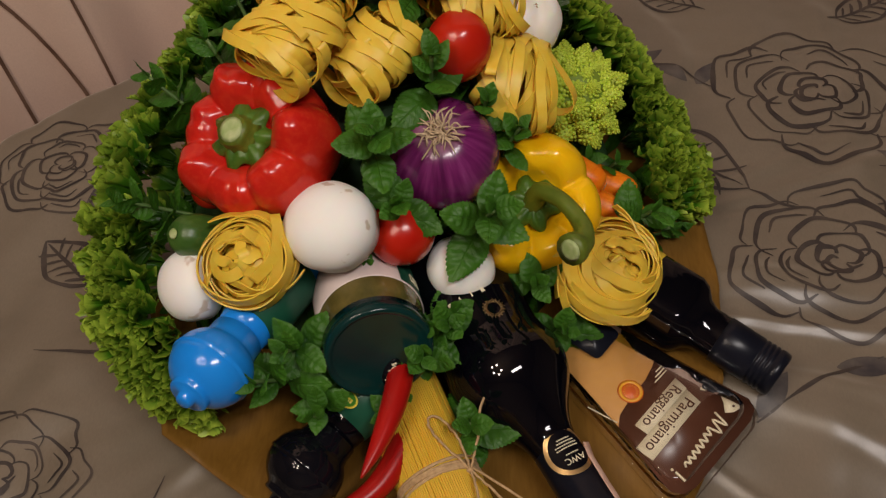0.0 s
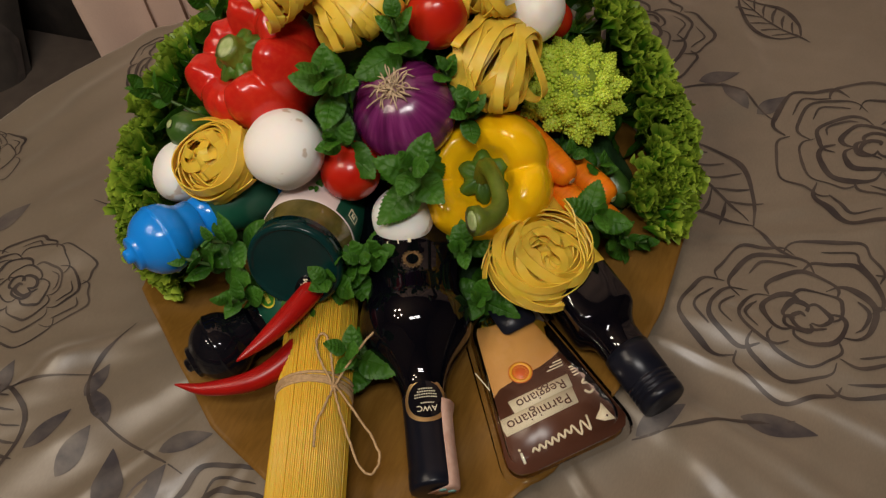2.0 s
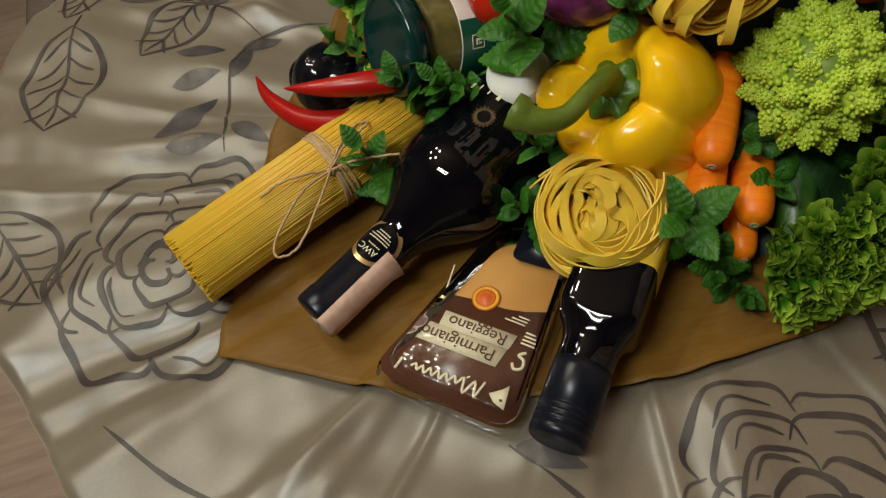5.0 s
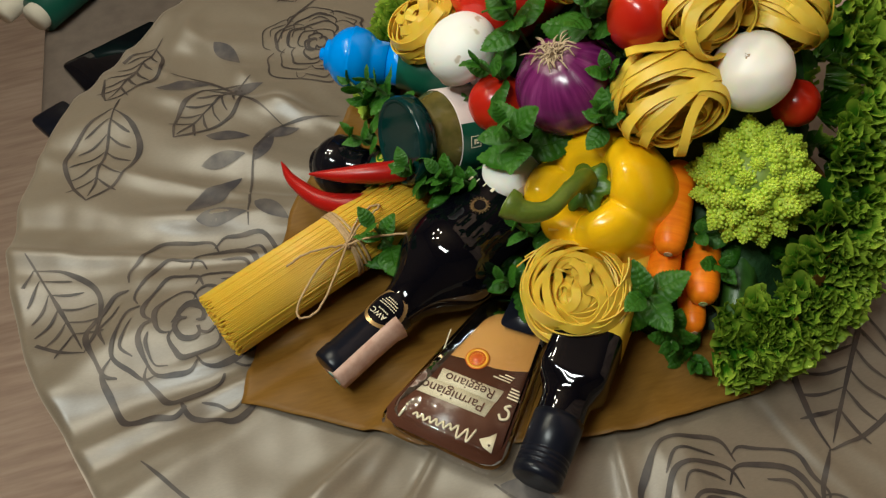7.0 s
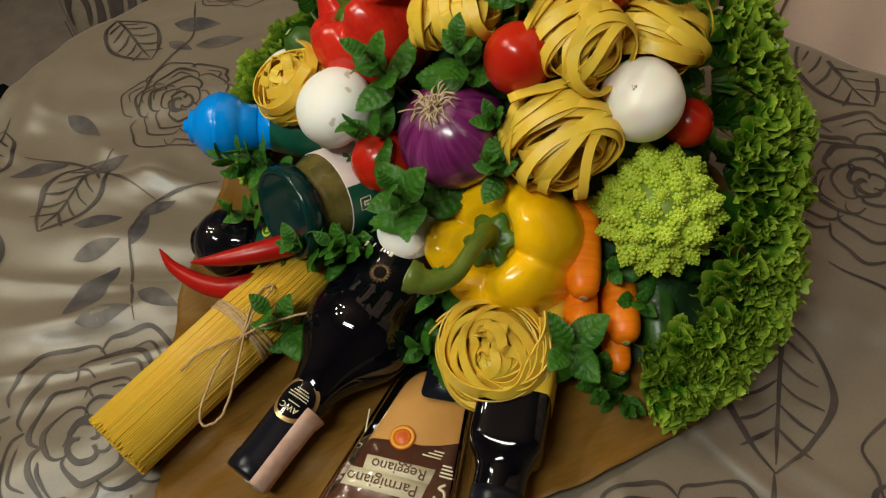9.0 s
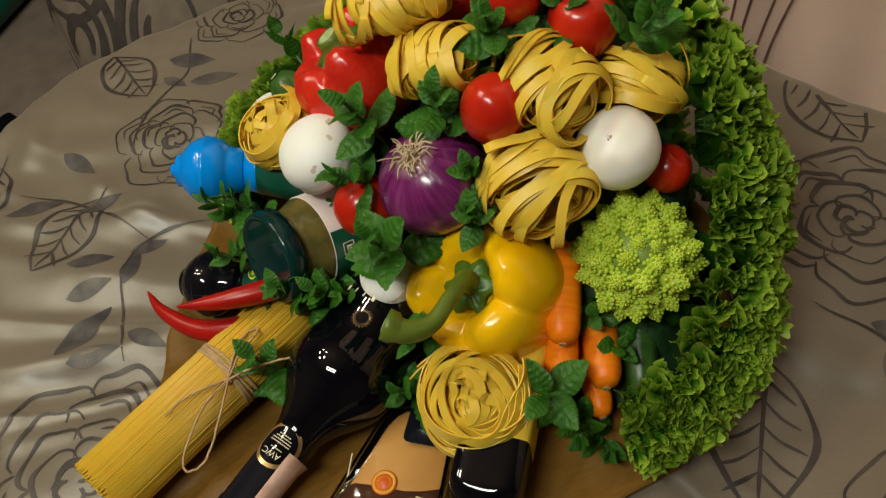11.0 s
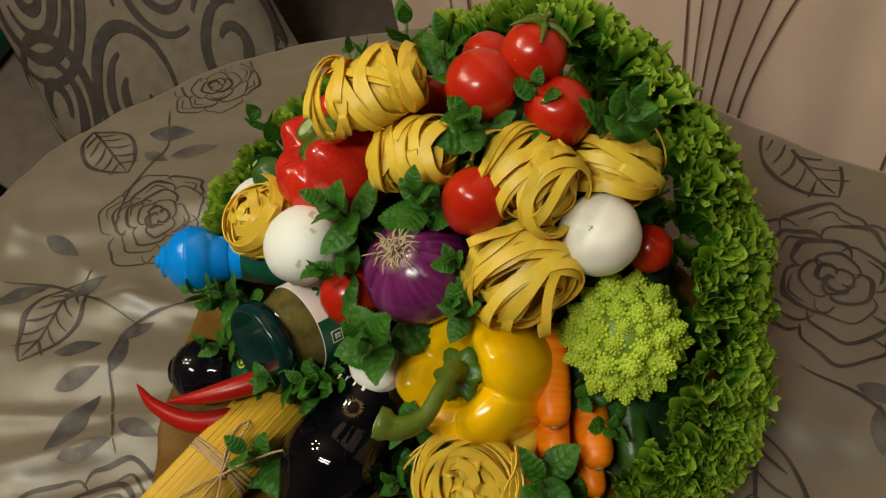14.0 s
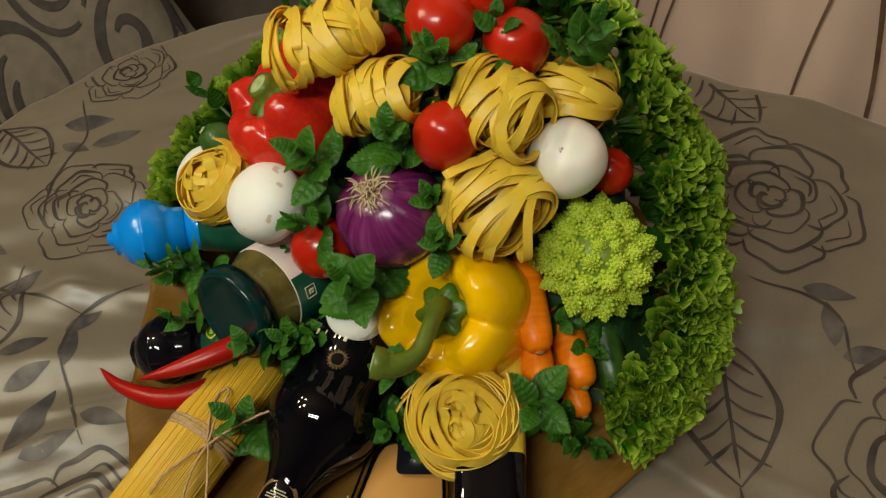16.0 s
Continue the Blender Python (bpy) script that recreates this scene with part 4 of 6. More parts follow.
def onion():
    m = aim((0.125, 0.096, 0.899), (0.0, -0.36, 0.93), 15)
    t = thing("purple_onion", m, "shiny purple onion with a dry tuft of roots", "onion")
    prof = []
    for j in range(29):
        e = -math.pi / 2 + math.pi * j / 28
        c = math.cos(e)
        prof.append((0.0375 * c ** 0.92 + 0.0002, 0.033 * math.sin(e) - 0.002 * math.exp(-(c / 0.2) ** 2)))
    part("bulb", lathe(prof, 56, lambda a, f: 1 + 0.006 * math.sin(13 * a) + 0.004 * math.sin(29 * a + 1)), ONION, t)
    rng = random.Random(8)
    for k in range(64):
        a, s = rng.uniform(0, 6.28), rng.uniform(0.2, 1)
        d = Vector((math.cos(a), math.sin(a), 0))
        r0, r1 = 0.0070 * math.sqrt(rng.random()), 0.0145 * s + 0.003
        q = Vector((rng.uniform(-1, 1), rng.uniform(-1, 1), 0)) * 0.0075
        path = spline([d * r0 + Vector((0, 0, 0.0305)), d * r1 * 0.5 + q + Vector((0, 0, 0.034 + rng.random() * 0.004)), d * r1 + q + Vector((0, 0, 0.0325 + rng.uniform(-0.001, 0.005)))], 4)
        part("root", tube(path, [0.00055] * (len(path) - 1) + [0.0002], 4), ROOTS, t)


def mushroom(place, radius, axis, seed, spin=0.0):
    t = thing("white_mushroom", aim(place, axis, spin), "pale white button mushroom with small brown marks", "mushroom", "white mushrooms")
    prof = [(radius * 0.25, -radius * 0.5), (radius * 0.75, -radius * 0.56), (radius * 0.97, -radius * 0.42)]
    for j in range(15):
        e = -0.3 + (math.pi / 2 + 0.3) * j / 14
        prof.append((radius * math.cos(e) ** 0.9 + 0.0001, radius * 0.78 * math.sin(e)))
    part("cap", lathe(prof, 44, lambda a, f: 1 + 0.02 * math.sin(2 * a + seed) + 0.008 * math.sin(7 * a + 2 * seed)), MUSHROOM, t)
    part("stem", lathe([(radius * 0.3, -radius * 1.25), (radius * 0.36, -radius), (radius * 0.32, -radius * 0.45)], 18), MUSHROOM, t)


def radish():
    t = thing("white_radish", aim((0.185, 0.2, 0.924), (0.45, -0.35, 0.80), 0), "round white radish with a small brown root scar", "radish")
    part("root", ball(0.0265, 0.97, 0.03, seed=3, rough=0.02), TURNIP, t)
    part("scar", moved(lathe([(0.0016, 0), (0.0012, 0.0003), (0.0004, 0.0001)], 12, lambda a, f: 1 + 0.35 * math.sin(3 * a + 1) + 0.2 * math.sin(5 * a)), aim((-0.005, 0.002, 0.0243), (-0.18, 0.06, 1))), TURNIP_SCAR, t)


def ribbon(path, normals, width, thick=0.0010):
    """A flat strip with crisp edges along a path."""
    verts, faces = [], []
    n = len(path)
    for i, (p, nn) in enumerate(zip(path, normals)):
        d = (path[min(i + 1, n - 1)] - path[max(i - 1, 0)]).normalized()
        s = d.cross(nn).normalized() * width / 2
        u = s.cross(d).normalized() * thick / 2
        a, b, c, e = p + s + u, p - s + u, p - s - u, p + s - u
        verts += [a, b, b, c, c, e, e, a]
        if i:
            k = 8 * i
            faces += [(k - 8 + q, k - 7 + q, k + 1 + q, k + q) for q in (0, 2, 4, 6)]
    faces += [(5, 3, 1, 0), (8 * n - 8, 8 * n - 7, 8 * n - 5, 8 * n - 3)]
    return verts, faces


def pasta_nest(place, axis, size, skein, seed, spin=0.0, strands=22, width=0.0068, label="nest of dry yellow tagliatelle ribbons"):
    """skein: degrees by which the winding's axis leans away from the outward axis."""
    t = thing("tagliatelle_nest", aim(place, axis, spin), label, "pasta", "tagliatelle nests in the bouquet")
    rng = random.Random(seed)
    lean = Matrix.Rotation(radians(skein), 3, "Y")
    lane, wave = max(1, strands // 3), (1.0 if skein < 45 else 0.85)
    for k in range(strands):
        tilt = 0.14 if skein < 45 else (0.42 if k % 5 == 0 else 0.19)
        n = (lean @ Vector((rng.gauss(0, tilt), rng.gauss(0, tilt), 1))).normalized()
        e1 = n.orthogonal().normalized()
        e2 = n.cross(e1)
        if skein < 45:
            h = -0.45 + 1.4 * (k / (strands - 1)) ** 0.8
        else:
            h = -0.80 + 1.60 * (k % lane + rng.uniform(-0.3, 1.3)) / lane
        if skein < 45:
            depth = rng.uniform(0.66, 0.98) if k % 3 else rng.uniform(0.94, 1.08)
        else:
            depth = 0.70 + 0.15 * (k // lane) + rng.uniform(-0.03, 0.05)
        a0, span = rng.uniform(0, 6.28), (rng.uniform(1.0, 1.75) if skein < 45 else rng.uniform(1.2, 2.0)) * 2 * math.pi
        steps = int(span * 8)
        path, normals = [], []
        ph, ph2, w1 = rng.uniform(0, 6), rng.uniform(0, 6), rng.uniform(0.03, 0.11)
        for i in range(steps + 1):
            f = i / steps
            a = a0 + span * f
            hh = max(-0.93, min(0.985, h + w1 * math.sin(a * 0.9 + ph) + 0.06 * math.sin(a * 2.3 + ph2) + (0.1 * f if skein < 45 else 0)))
            c = math.sqrt(1 - hh * hh) if skein < 45 else 1 - 0.22 * hh * hh
            d = n * hh * (1.0 if skein < 45 else 0.92) + (e1 * math.cos(a) + e2 * math.sin(a)) * c
            kk = depth * (1 + wave * (0.06 * math.sin(a * 1.7 + ph) + 0.03 * math.sin(a * 3.1 + ph2)))
            if i > steps - 5 and k % (3 if skein < 45 else 7) == 0:
                kk += 0.05 * (i - steps + 5)
            path.append(Vector((d.x * size[0], d.y * size[1], d.z * size[2])) * kk)
            nrm = Vector((d.x / size[0], d.y / size[1], d.z / size[2])).normalized()
            if skein < 45 and hh > 0.3:
                nrm = (nrm + (d - n * hh).normalized() * 0.45).normalized()
            normals.append((nrm + 0.22 * wave * n * math.sin(a * 1.3 + ph2)).normalized())
        part("strand", ribbon(path, normals, width * rng.uniform(0.85, 1.1)), PASTA, t)


def romanesco():
    t = thing("romanesco_head", aim((0.219, 0.196, 0.855), (0.52, -0.10, 0.85), 0), "bright yellow-green romanesco head with pointed spiral florets", "romanesco")
    part("heart", lathe([(0.014, -0.03), (0.026, -0.014), (0.031, 0.002), (0.027, 0.018), (0.017, 0.028), (0.005, 0.033)], 28), ROMANESCO_DEEP, t)
    golden = math.pi * (3 - math.sqrt(5))

    def floret(turns, seed):
        rng = random.Random(seed)
        pieces = [lathe([(0.7, -0.6), (0.84, 0.0), (0.62, 0.5), (0.30, 0.92), (0.03, 1.28)], 10)]
        for k in range(turns):
            f = (k + 0.5) / turns
            a = golden * k
            r, z = 0.93 * f ** 0.75, 1.28 - 1.4 * f ** 1.0
            s = (0.06 + 0.15 * f) * rng.uniform(0.85, 1.15)
            m = aim((r * math.cos(a), r * math.sin(a), z), (math.cos(a) * f, math.sin(a) * f, 0.95 - 0.4 * f), 0) @ Matrix.Scale(s, 4)
            pieces.append(moved(lathe([(0.8, -0.7), (1.0, 0.1), (0.82, 0.7), (0.45, 1.05), (0.08, 1.2)], 7), m))
        return join(*pieces)

    meshes = []
    count = 44
    rng = random.Random(31)
    for k in range(count):
        f = (k + 0.5) / count
        a = golden * k
        polar = 1.85 * f ** 0.6
        d = Vector((math.sin(polar) * math.cos(a), math.sin(polar) * math.sin(a), math.cos(polar)))
        s = (0.0066 + 0.0044 * f ** 0.5) * rng.uniform(0.82, 1.18)
        p = d * (0.0315 + rng.uniform(-0.0015, 0.0025))
        m = aim(p, (d + Vector((rng.uniform(-1, 1), rng.uniform(-1, 1), rng.uniform(-1, 1))) * 0.15), math.degrees(a)) @ Matrix.Scale(s, 4)
        if len(meshes) < 3:
            meshes.append(part("floret", floret(46, k), ROMANESCO, t, m=m))
        else:
            shared("floret", meshes[k % 3], t, m)


def carrot(tip, tail, r, seed):
    a, b = Vector(tip), Vector(tail)
    d = (b - a).normalized()
    t = thing("carrot", aim(a, b - a), "smooth orange carrot with a rounded end", "carrot", "carrots in the bouquet")
    length = (b - a).length
    prof = [(0.0008, 0.0), (r * 0.28, 0.0004), (r * 0.6, 0.002), (r * 0.82, 0.006), (r * 0.93, 0.012), (r, 0.024), (r * 1.03, length * 0.6), (r * 1.0, length * 0.9), (r * 0.7, length)]
    part("root", lathe(prof, 26, lambda q, f: 1 + 0.03 * math.sin(2 * q + seed) + 0.015 * math.sin(5 * q + seed * 2)), CARROT, t)
    part("tip_scar", lathe([(r * 0.26, -0.0006), (r * 0.22, -0.001), (r * 0.05, -0.0004)], 12), STALK_CUT if seed == 2 else TURNIP_SCAR, t, "small round scar at the end")


def cucumber(tip, tail, r, seed, label):
    a, b = Vector(tip), Vector(tail)
    t = thing("cucumber", aim(a, b - a), label, "cucumber", "cucumbers in the bouquet")
    length = (b - a).length
    prof = [(0.0008, 0.0), (r * 0.5, 0.001), (r * 0.85, 0.007), (r, 0.018), (r, length * 0.9), (r * 0.6, length)]
    part("fruit", lathe(prof, 30, lambda q, f: 1 + 0.02 * math.sin(9 * q)), CUCUMBER, t)
    part("flower_scar", lathe([(0.0036, -0.0008), (0.0028, -0.0014), (0.0004, -0.0010)], 12), STALK_CUT, t, "pale round scar")


def mint_leaf_mesh(length, width, curl, fold, seed):
    verts, faces, uvs, n, m = [], [], [], 30, 10
    for j in range(n + 1):
        f = j / n
        w = width / 2 * (math.sin(math.pi * f ** 0.74) ** 0.8) + 0.0006 * (1 - f)
        if 0 < j < n:
            w *= 1 + 0.042 * (1 if j % 2 else -1)
        for i in range(m + 1):
            s = 2 * i / m - 1
            x = w * s
            y = length * f + 0.0006 * abs(s) ** 3 * (1 if j % 2 else -1)
            z = fold * abs(x) * (1 - 0.3 * abs(s)) + curl * length * f * f
            z += 0.0007 * math.sin(f * 40 - abs(s) * 5.0) * math.sin(math.pi * min(1, abs(s) * 1.1)) * math.sin(math.pi * f)
            z += 0.0026 * noise.noise(Vector((x * 75, y * 75, seed * 2.7))) + 0.0011 * noise.noise(Vector((x * 260, y * 260, seed * 1.3))) - 0.0022 * s ** 4 * math.sin(math.pi * f)
            verts.append((x, y, z))
            uvs.append((i / m, f))
    for j in range(n):
        for i in range(m):
            a = j * (m + 1) + i
            faces.append((a, a + 1, a + m + 2, a + m + 1))
    return verts, faces, uvs


MINT_MESHES = []


def mint_leaf(t, m, idx):
    if idx >= len(MINT_MESHES):
        idx = len(MINT_MESHES)
        MINT_MESHES.append(part("leaf", mint_leaf_mesh(0.035, 0.0215 + 0.002 * (idx % 3), -0.10 - 0.09 * (idx % 3), 0.03 + 0.09 * (idx % 2), idx), MINT, t, m=m))
    else:
        shared("leaf", MINT_MESHES[idx], t, m)


def mint_sprig(place, axis, spin, size, pairs, seed, spread=62, label="sprig of dark green mint with toothed leaves"):
    """Leaves in crossed pairs up a short stem; the largest at the bottom."""
    place = Vector(place) - Vector(axis).normalized() * 0.014
    t = thing("mint_sprig", aim(place, axis, spin), label, "mint", "mint sprigs")
    rng = random.Random(seed)
    tall = 0.010 * pairs * size
    part("stem", tube(spline([(0, 0, -0.02), (0.001, 0.0, tall * 0.4), (0, 0.001, tall)], 4), 0.0013, 6), MINT_STEM, t)
    k = 0
    for level in range(pairs):
        f = level / max(1, pairs - 1)
        for side in range(2):
            a = math.pi * side + level * math.pi / 2 + rng.uniform(-0.4, 0.4)
            scale = 0.80 * size * (1.05 - 0.55 * f) * rng.uniform(0.85, 1.15)
            lift = radians((90 - spread) + 42 * f + rng.uniform(-16, 16))
            m = Matrix.Translation((0, 0, tall * (0.15 + 0.85 * f))) @ Matrix.Rotation(a, 4, "Z") @ Matrix.Rotation(lift, 4, "X") @ Matrix.Rotation(rng.uniform(-0.35, 0.35), 4, "Y") @ Matrix.Scale(scale, 4)
            mint_leaf(t, m, (seed + k) % 6)
            k += 1


def lettuce_leaf_mesh(size, seed, n=220, m=7):
    """A leaf whose margin is far longer than its base, so that it meanders in tight frills with a lobed edge."""
    rng = random.Random(seed)
    verts, faces, uvs = [], [], []
    waves = rng.uniform(4.4, 5.8)
    p1, p2, p3 = (rng.uniform(0, 6) for _ in range(3))
    lobes = [rng.uniform(0.3, 1.0) for _ in range(n // 5 + 2)]
    for j in range(m + 1):
        r = j / m
        g = r ** 0.9
        edge = max(0.0, r - 0.72) / 0.28
        for i in range(n + 1):
            s = 2 * i / n - 1
            k = math.pi * waves * (s + 0.20 * math.sin(4.3 * s + p3))
            swell = 0.75 + 0.45 * noise.noise(Vector((s * 3.0, seed * 1.7, 0)))
            lobe = lobes[i // 5] * (1 - abs((i % 5) - 2.5) / 2.5)
            z = g * swell * (0.36 * math.sin(k + p1) + 0.15 * math.sin(2.6 * k + p2) * r)
            x = (0.42 + 0.52 * r) * s + g * swell * 0.26 * math.sin(2 * k + 2 * p1 + math.pi)
            y = r * (0.95 - 0.35 * s * s) + g * 0.14 * math.sin(1.3 * k + p3) + 0.14 * edge * lobe - 0.05 * edge * edge * math.cos(k + p1)
            z += 0.10 * r * r * math.sin(3 * s + p2) + 0.08 * edge * math.sin(5.3 * k + p3) + 0.03 * noise.noise(Vector((x * 6, y * 6, seed)))
            verts.append((x * size * 0.74, y * size * 0.85, z * size * 0.74))
            uvs.append((i / n, r))
    for j in range(m):
        for i in range(n):
            a = j * (n + 1) + i
            faces.append((a, a + 1, a + n + 2, a + n + 1))
    return verts, faces, uvs


LETTUCE_MESHES = []


def lettuce(label, spots):
    """spots: (place, outward axis, size, spin) of each ruffled leaf."""
    t = thing("lettuce", Matrix.Translation(Vector(spots[0][0])), label, "lettuce", "lettuce round the bouquet")
    back = Matrix.Translation(-Vector(spots[0][0]))
    for k, (p, axis, scale, spin) in enumerate(spots):
        m = back @ aim(p, axis, spin) @ Matrix.Rotation(radians(78), 4, "X") @ Matrix.Scale(scale, 4)
        idx = k % 8
        if idx >= len(LETTUCE_MESHES):
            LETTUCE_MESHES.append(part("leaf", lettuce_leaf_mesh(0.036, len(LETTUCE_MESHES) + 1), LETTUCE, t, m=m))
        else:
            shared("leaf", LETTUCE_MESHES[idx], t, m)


def rim_spots(first, last, step, rows, rng):
    out = []
    for bearing in np.arange(first, last, step):
        for f in rows:
            b, g = float(bearing) + rng.uniform(-0.5, 0.5) * step, max(0.0, min(1.0, f + rng.uniform(-0.07, 0.07)))
            p = rim_point(b, g)
            side, down = rim_point(b + 2, g) - rim_point(b - 2, g), rim_point(b, min(1, g + 0.05)) - rim_point(b, max(0, g - 0.05))
            axis = down.cross(side).normalized()
            if axis.dot(p - HEART) < 0:
                axis = -axis
            axis = (axis + Vector((0.2, -0.2, 0.5)) + Vector((rng.uniform(-1, 1), rng.uniform(-1, 1), rng.uniform(-1, 1))) * 0.45).normalized()
            out.append((p - axis * 0.017, axis, rng.uniform(0.55, 0.85), rng.uniform(0, 360)))
    return out


def lettuces():
    rng = random.Random(21)
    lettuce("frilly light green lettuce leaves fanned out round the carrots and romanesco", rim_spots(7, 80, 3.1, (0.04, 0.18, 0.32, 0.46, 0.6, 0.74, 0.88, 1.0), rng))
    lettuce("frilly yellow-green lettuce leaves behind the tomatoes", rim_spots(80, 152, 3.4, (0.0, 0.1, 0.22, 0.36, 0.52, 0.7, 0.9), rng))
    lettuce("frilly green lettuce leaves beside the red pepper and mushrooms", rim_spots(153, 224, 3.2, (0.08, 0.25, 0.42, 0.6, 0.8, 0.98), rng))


# ---- bottles, jar and packages ----
def dressing_bottle(place, axis, colour, cap_label, label, spin):
    """A small bottle whose cap is a plastic bulb; the cap's tip points along axis."""
    t = thing("dressing_bottle", aim(place, axis, spin), label, "bottle", "small dressing bottles")
    r = 0.0262
    prof = [(0.0160, -0.028), (0.0174, -0.0270), (0.0178, -0.0185), (0.0186, -0.0170)]
    prof += [(r * math.cos(e), r * 0.86 * math.sin(e)) for e in [radians(d) for d in range(-44, 3, 6)]]
    prof += [(r + 0.0006, 0.001), (r + 0.0006, 0.0024), (r - 0.0004, 0.003)]
    prof += [(r * math.cos(e), r * 0.9 * math.sin(e)) for e in [radians(d) for d in range(10, 60, 8)]]
    prof += [(0.0128, 0.0212), (0.0128, 0.0236), (0.0118, 0.0243), (0.0056, 0.0248), (0.0052, 0.0285), (0.0042, 0.0295), (0.001, 0.0297)]
    part("cap", lathe(prof, 48), colour, t, cap_label)
    part("body", lathe([(0.021, -0.115), (0.0225, -0.112), (0.0225, -0.060), (0.0175, -0.037), (0.0160, -0.0275)], 36), colour if colour == BLUE else BLACK_GLASS, t)
    label_ob = part("label", lathe([(0.0228, -0.088), (0.0230, -0.0875), (0.0230, -0.060), (0.0182, -0.0372)], 36), GREEN_LABEL, t, "dark green label with a green and yellow oval logo")
    for name, mat, k, lift in (("logo_rim", LOGO_YELLOW, 1.0, 0.0), ("logo", LOGO_GREEN, 0.84, 0.0003)):
        verts, n = [], 24
        for i in range(n):
            a = 2 * math.pi * i / n
            phi, z = 0.42 * k * math.cos(a), -0.047 + 0.0056 * k * math.sin(a)
            rr = 0.0188 + (-0.0372 - z) * 0.21 + lift
            verts.append((rr * math.cos(phi), rr * math.sin(phi), z))
        part(name, (verts, [tuple(range(n))]), mat, label_ob)
    bars = []
    for s in (-0.2, -0.1, 0.0, 0.1, 0.2):
        bars.append(moved(box(0.0028, 0.0017, 0.0004, 0.0001), Matrix.Rotation(s, 4, "Z") @ Matrix.Translation((0.0210, 0, -0.047)) @ Matrix.Rotation(radians(90), 4, "Y")))
    part("logo_bars", join(*bars), LOGO_YELLOW, label_ob)


def sauce_jar():
    t = thing("sauce_jar", aim((0.084, -0.025, 0.848), (0.246, -0.921, 0.303), 60), "glass jar of olive green sauce with a dark green lid", "jar")
    lid = part("lid", lathe([(0.0325, -0.014), (0.0345, -0.0135), (0.0345, -0.003), (0.0335, -0.0008), (0.0315, 0.0), (0.0300, -0.0012), (0.0285, -0.0016), (0.001, -0.0014)], 56), LID_GREEN, t, "dark green lacquered metal lid")
    part("glass", lathe([(0.028, -0.115), (0.0335, -0.112), (0.0345, -0.05), (0.0345, -0.0345), (0.031, -0.0265), (0.0295, -0.021), (0.0295, -0.0142)], 48), JAR_GLASS, t, "clear glass full of olive green sauce")
    verts, faces = [], []
    n = 48
    part("label", lathe([(0.0349, -0.100), (0.0352, -0.0995), (0.0352, -0.0370), (0.0349, -0.0365)], 48), WHITE_LABEL, t, "pale pink paper label")
    for j, z in enumerate((-0.0990, -0.0367)):
        for i in range(13):
            a = radians(-100 + 86 * i / 12)
            verts.append((0.0356 * math.cos(a), 0.0356 * math.sin(a), z))
    faces = [(i, i + 1, i + 14, i + 13) for i in range(12)]
    panel = part("label_panel", (verts, faces), GREEN_LABEL, t, "dark green panel of the label")
    frame_pts = []
    a0 = radians(-38)
    for dz, da, w, h in ((0, -0.12, 0.0005, 0.0090), (0, 0.12, 0.0005, 0.0090), (0.0043, 0, 0.0086, 0.0005), (-0.0043, 0, 0.0086, 0.0005), (0.001, 0, 0.004, 0.0012), (-0.0015, 0.03, 0.0015, 0.003), (-0.0015, -0.03, 0.0012, 0.0022)):
        frame_pts.append(moved(box(h, w, 0.0004, 0.0001), Matrix.Rotation(a0 + da, 4, "Z") @ Matrix.Translation((0.0358, 0, -0.048 + dz)) @ Matrix.Rotation(radians(90), 4, "Y")))
    part("label_emblem", join(*frame_pts), CREAM, panel, "small white framed emblem")
    part("lid_badge", slab(circle(0.0105, 24, -0.012, -0.012, 0.0052), -0.0016, -0.0010), BLACK_CAP, lid, "small dark oval badge on the lid")
    script = [Vector((-0.012 - 0.0075 + 0.015 * i / 30, -0.012 + 0.0016 * math.sin(i * 1.25) + 0.0007 * math.sin(i * 0.5), -0.0008)) for i in range(31)]
    part("lid_script_bar", tube(script, 0.00045, 5), CREAM, lid)


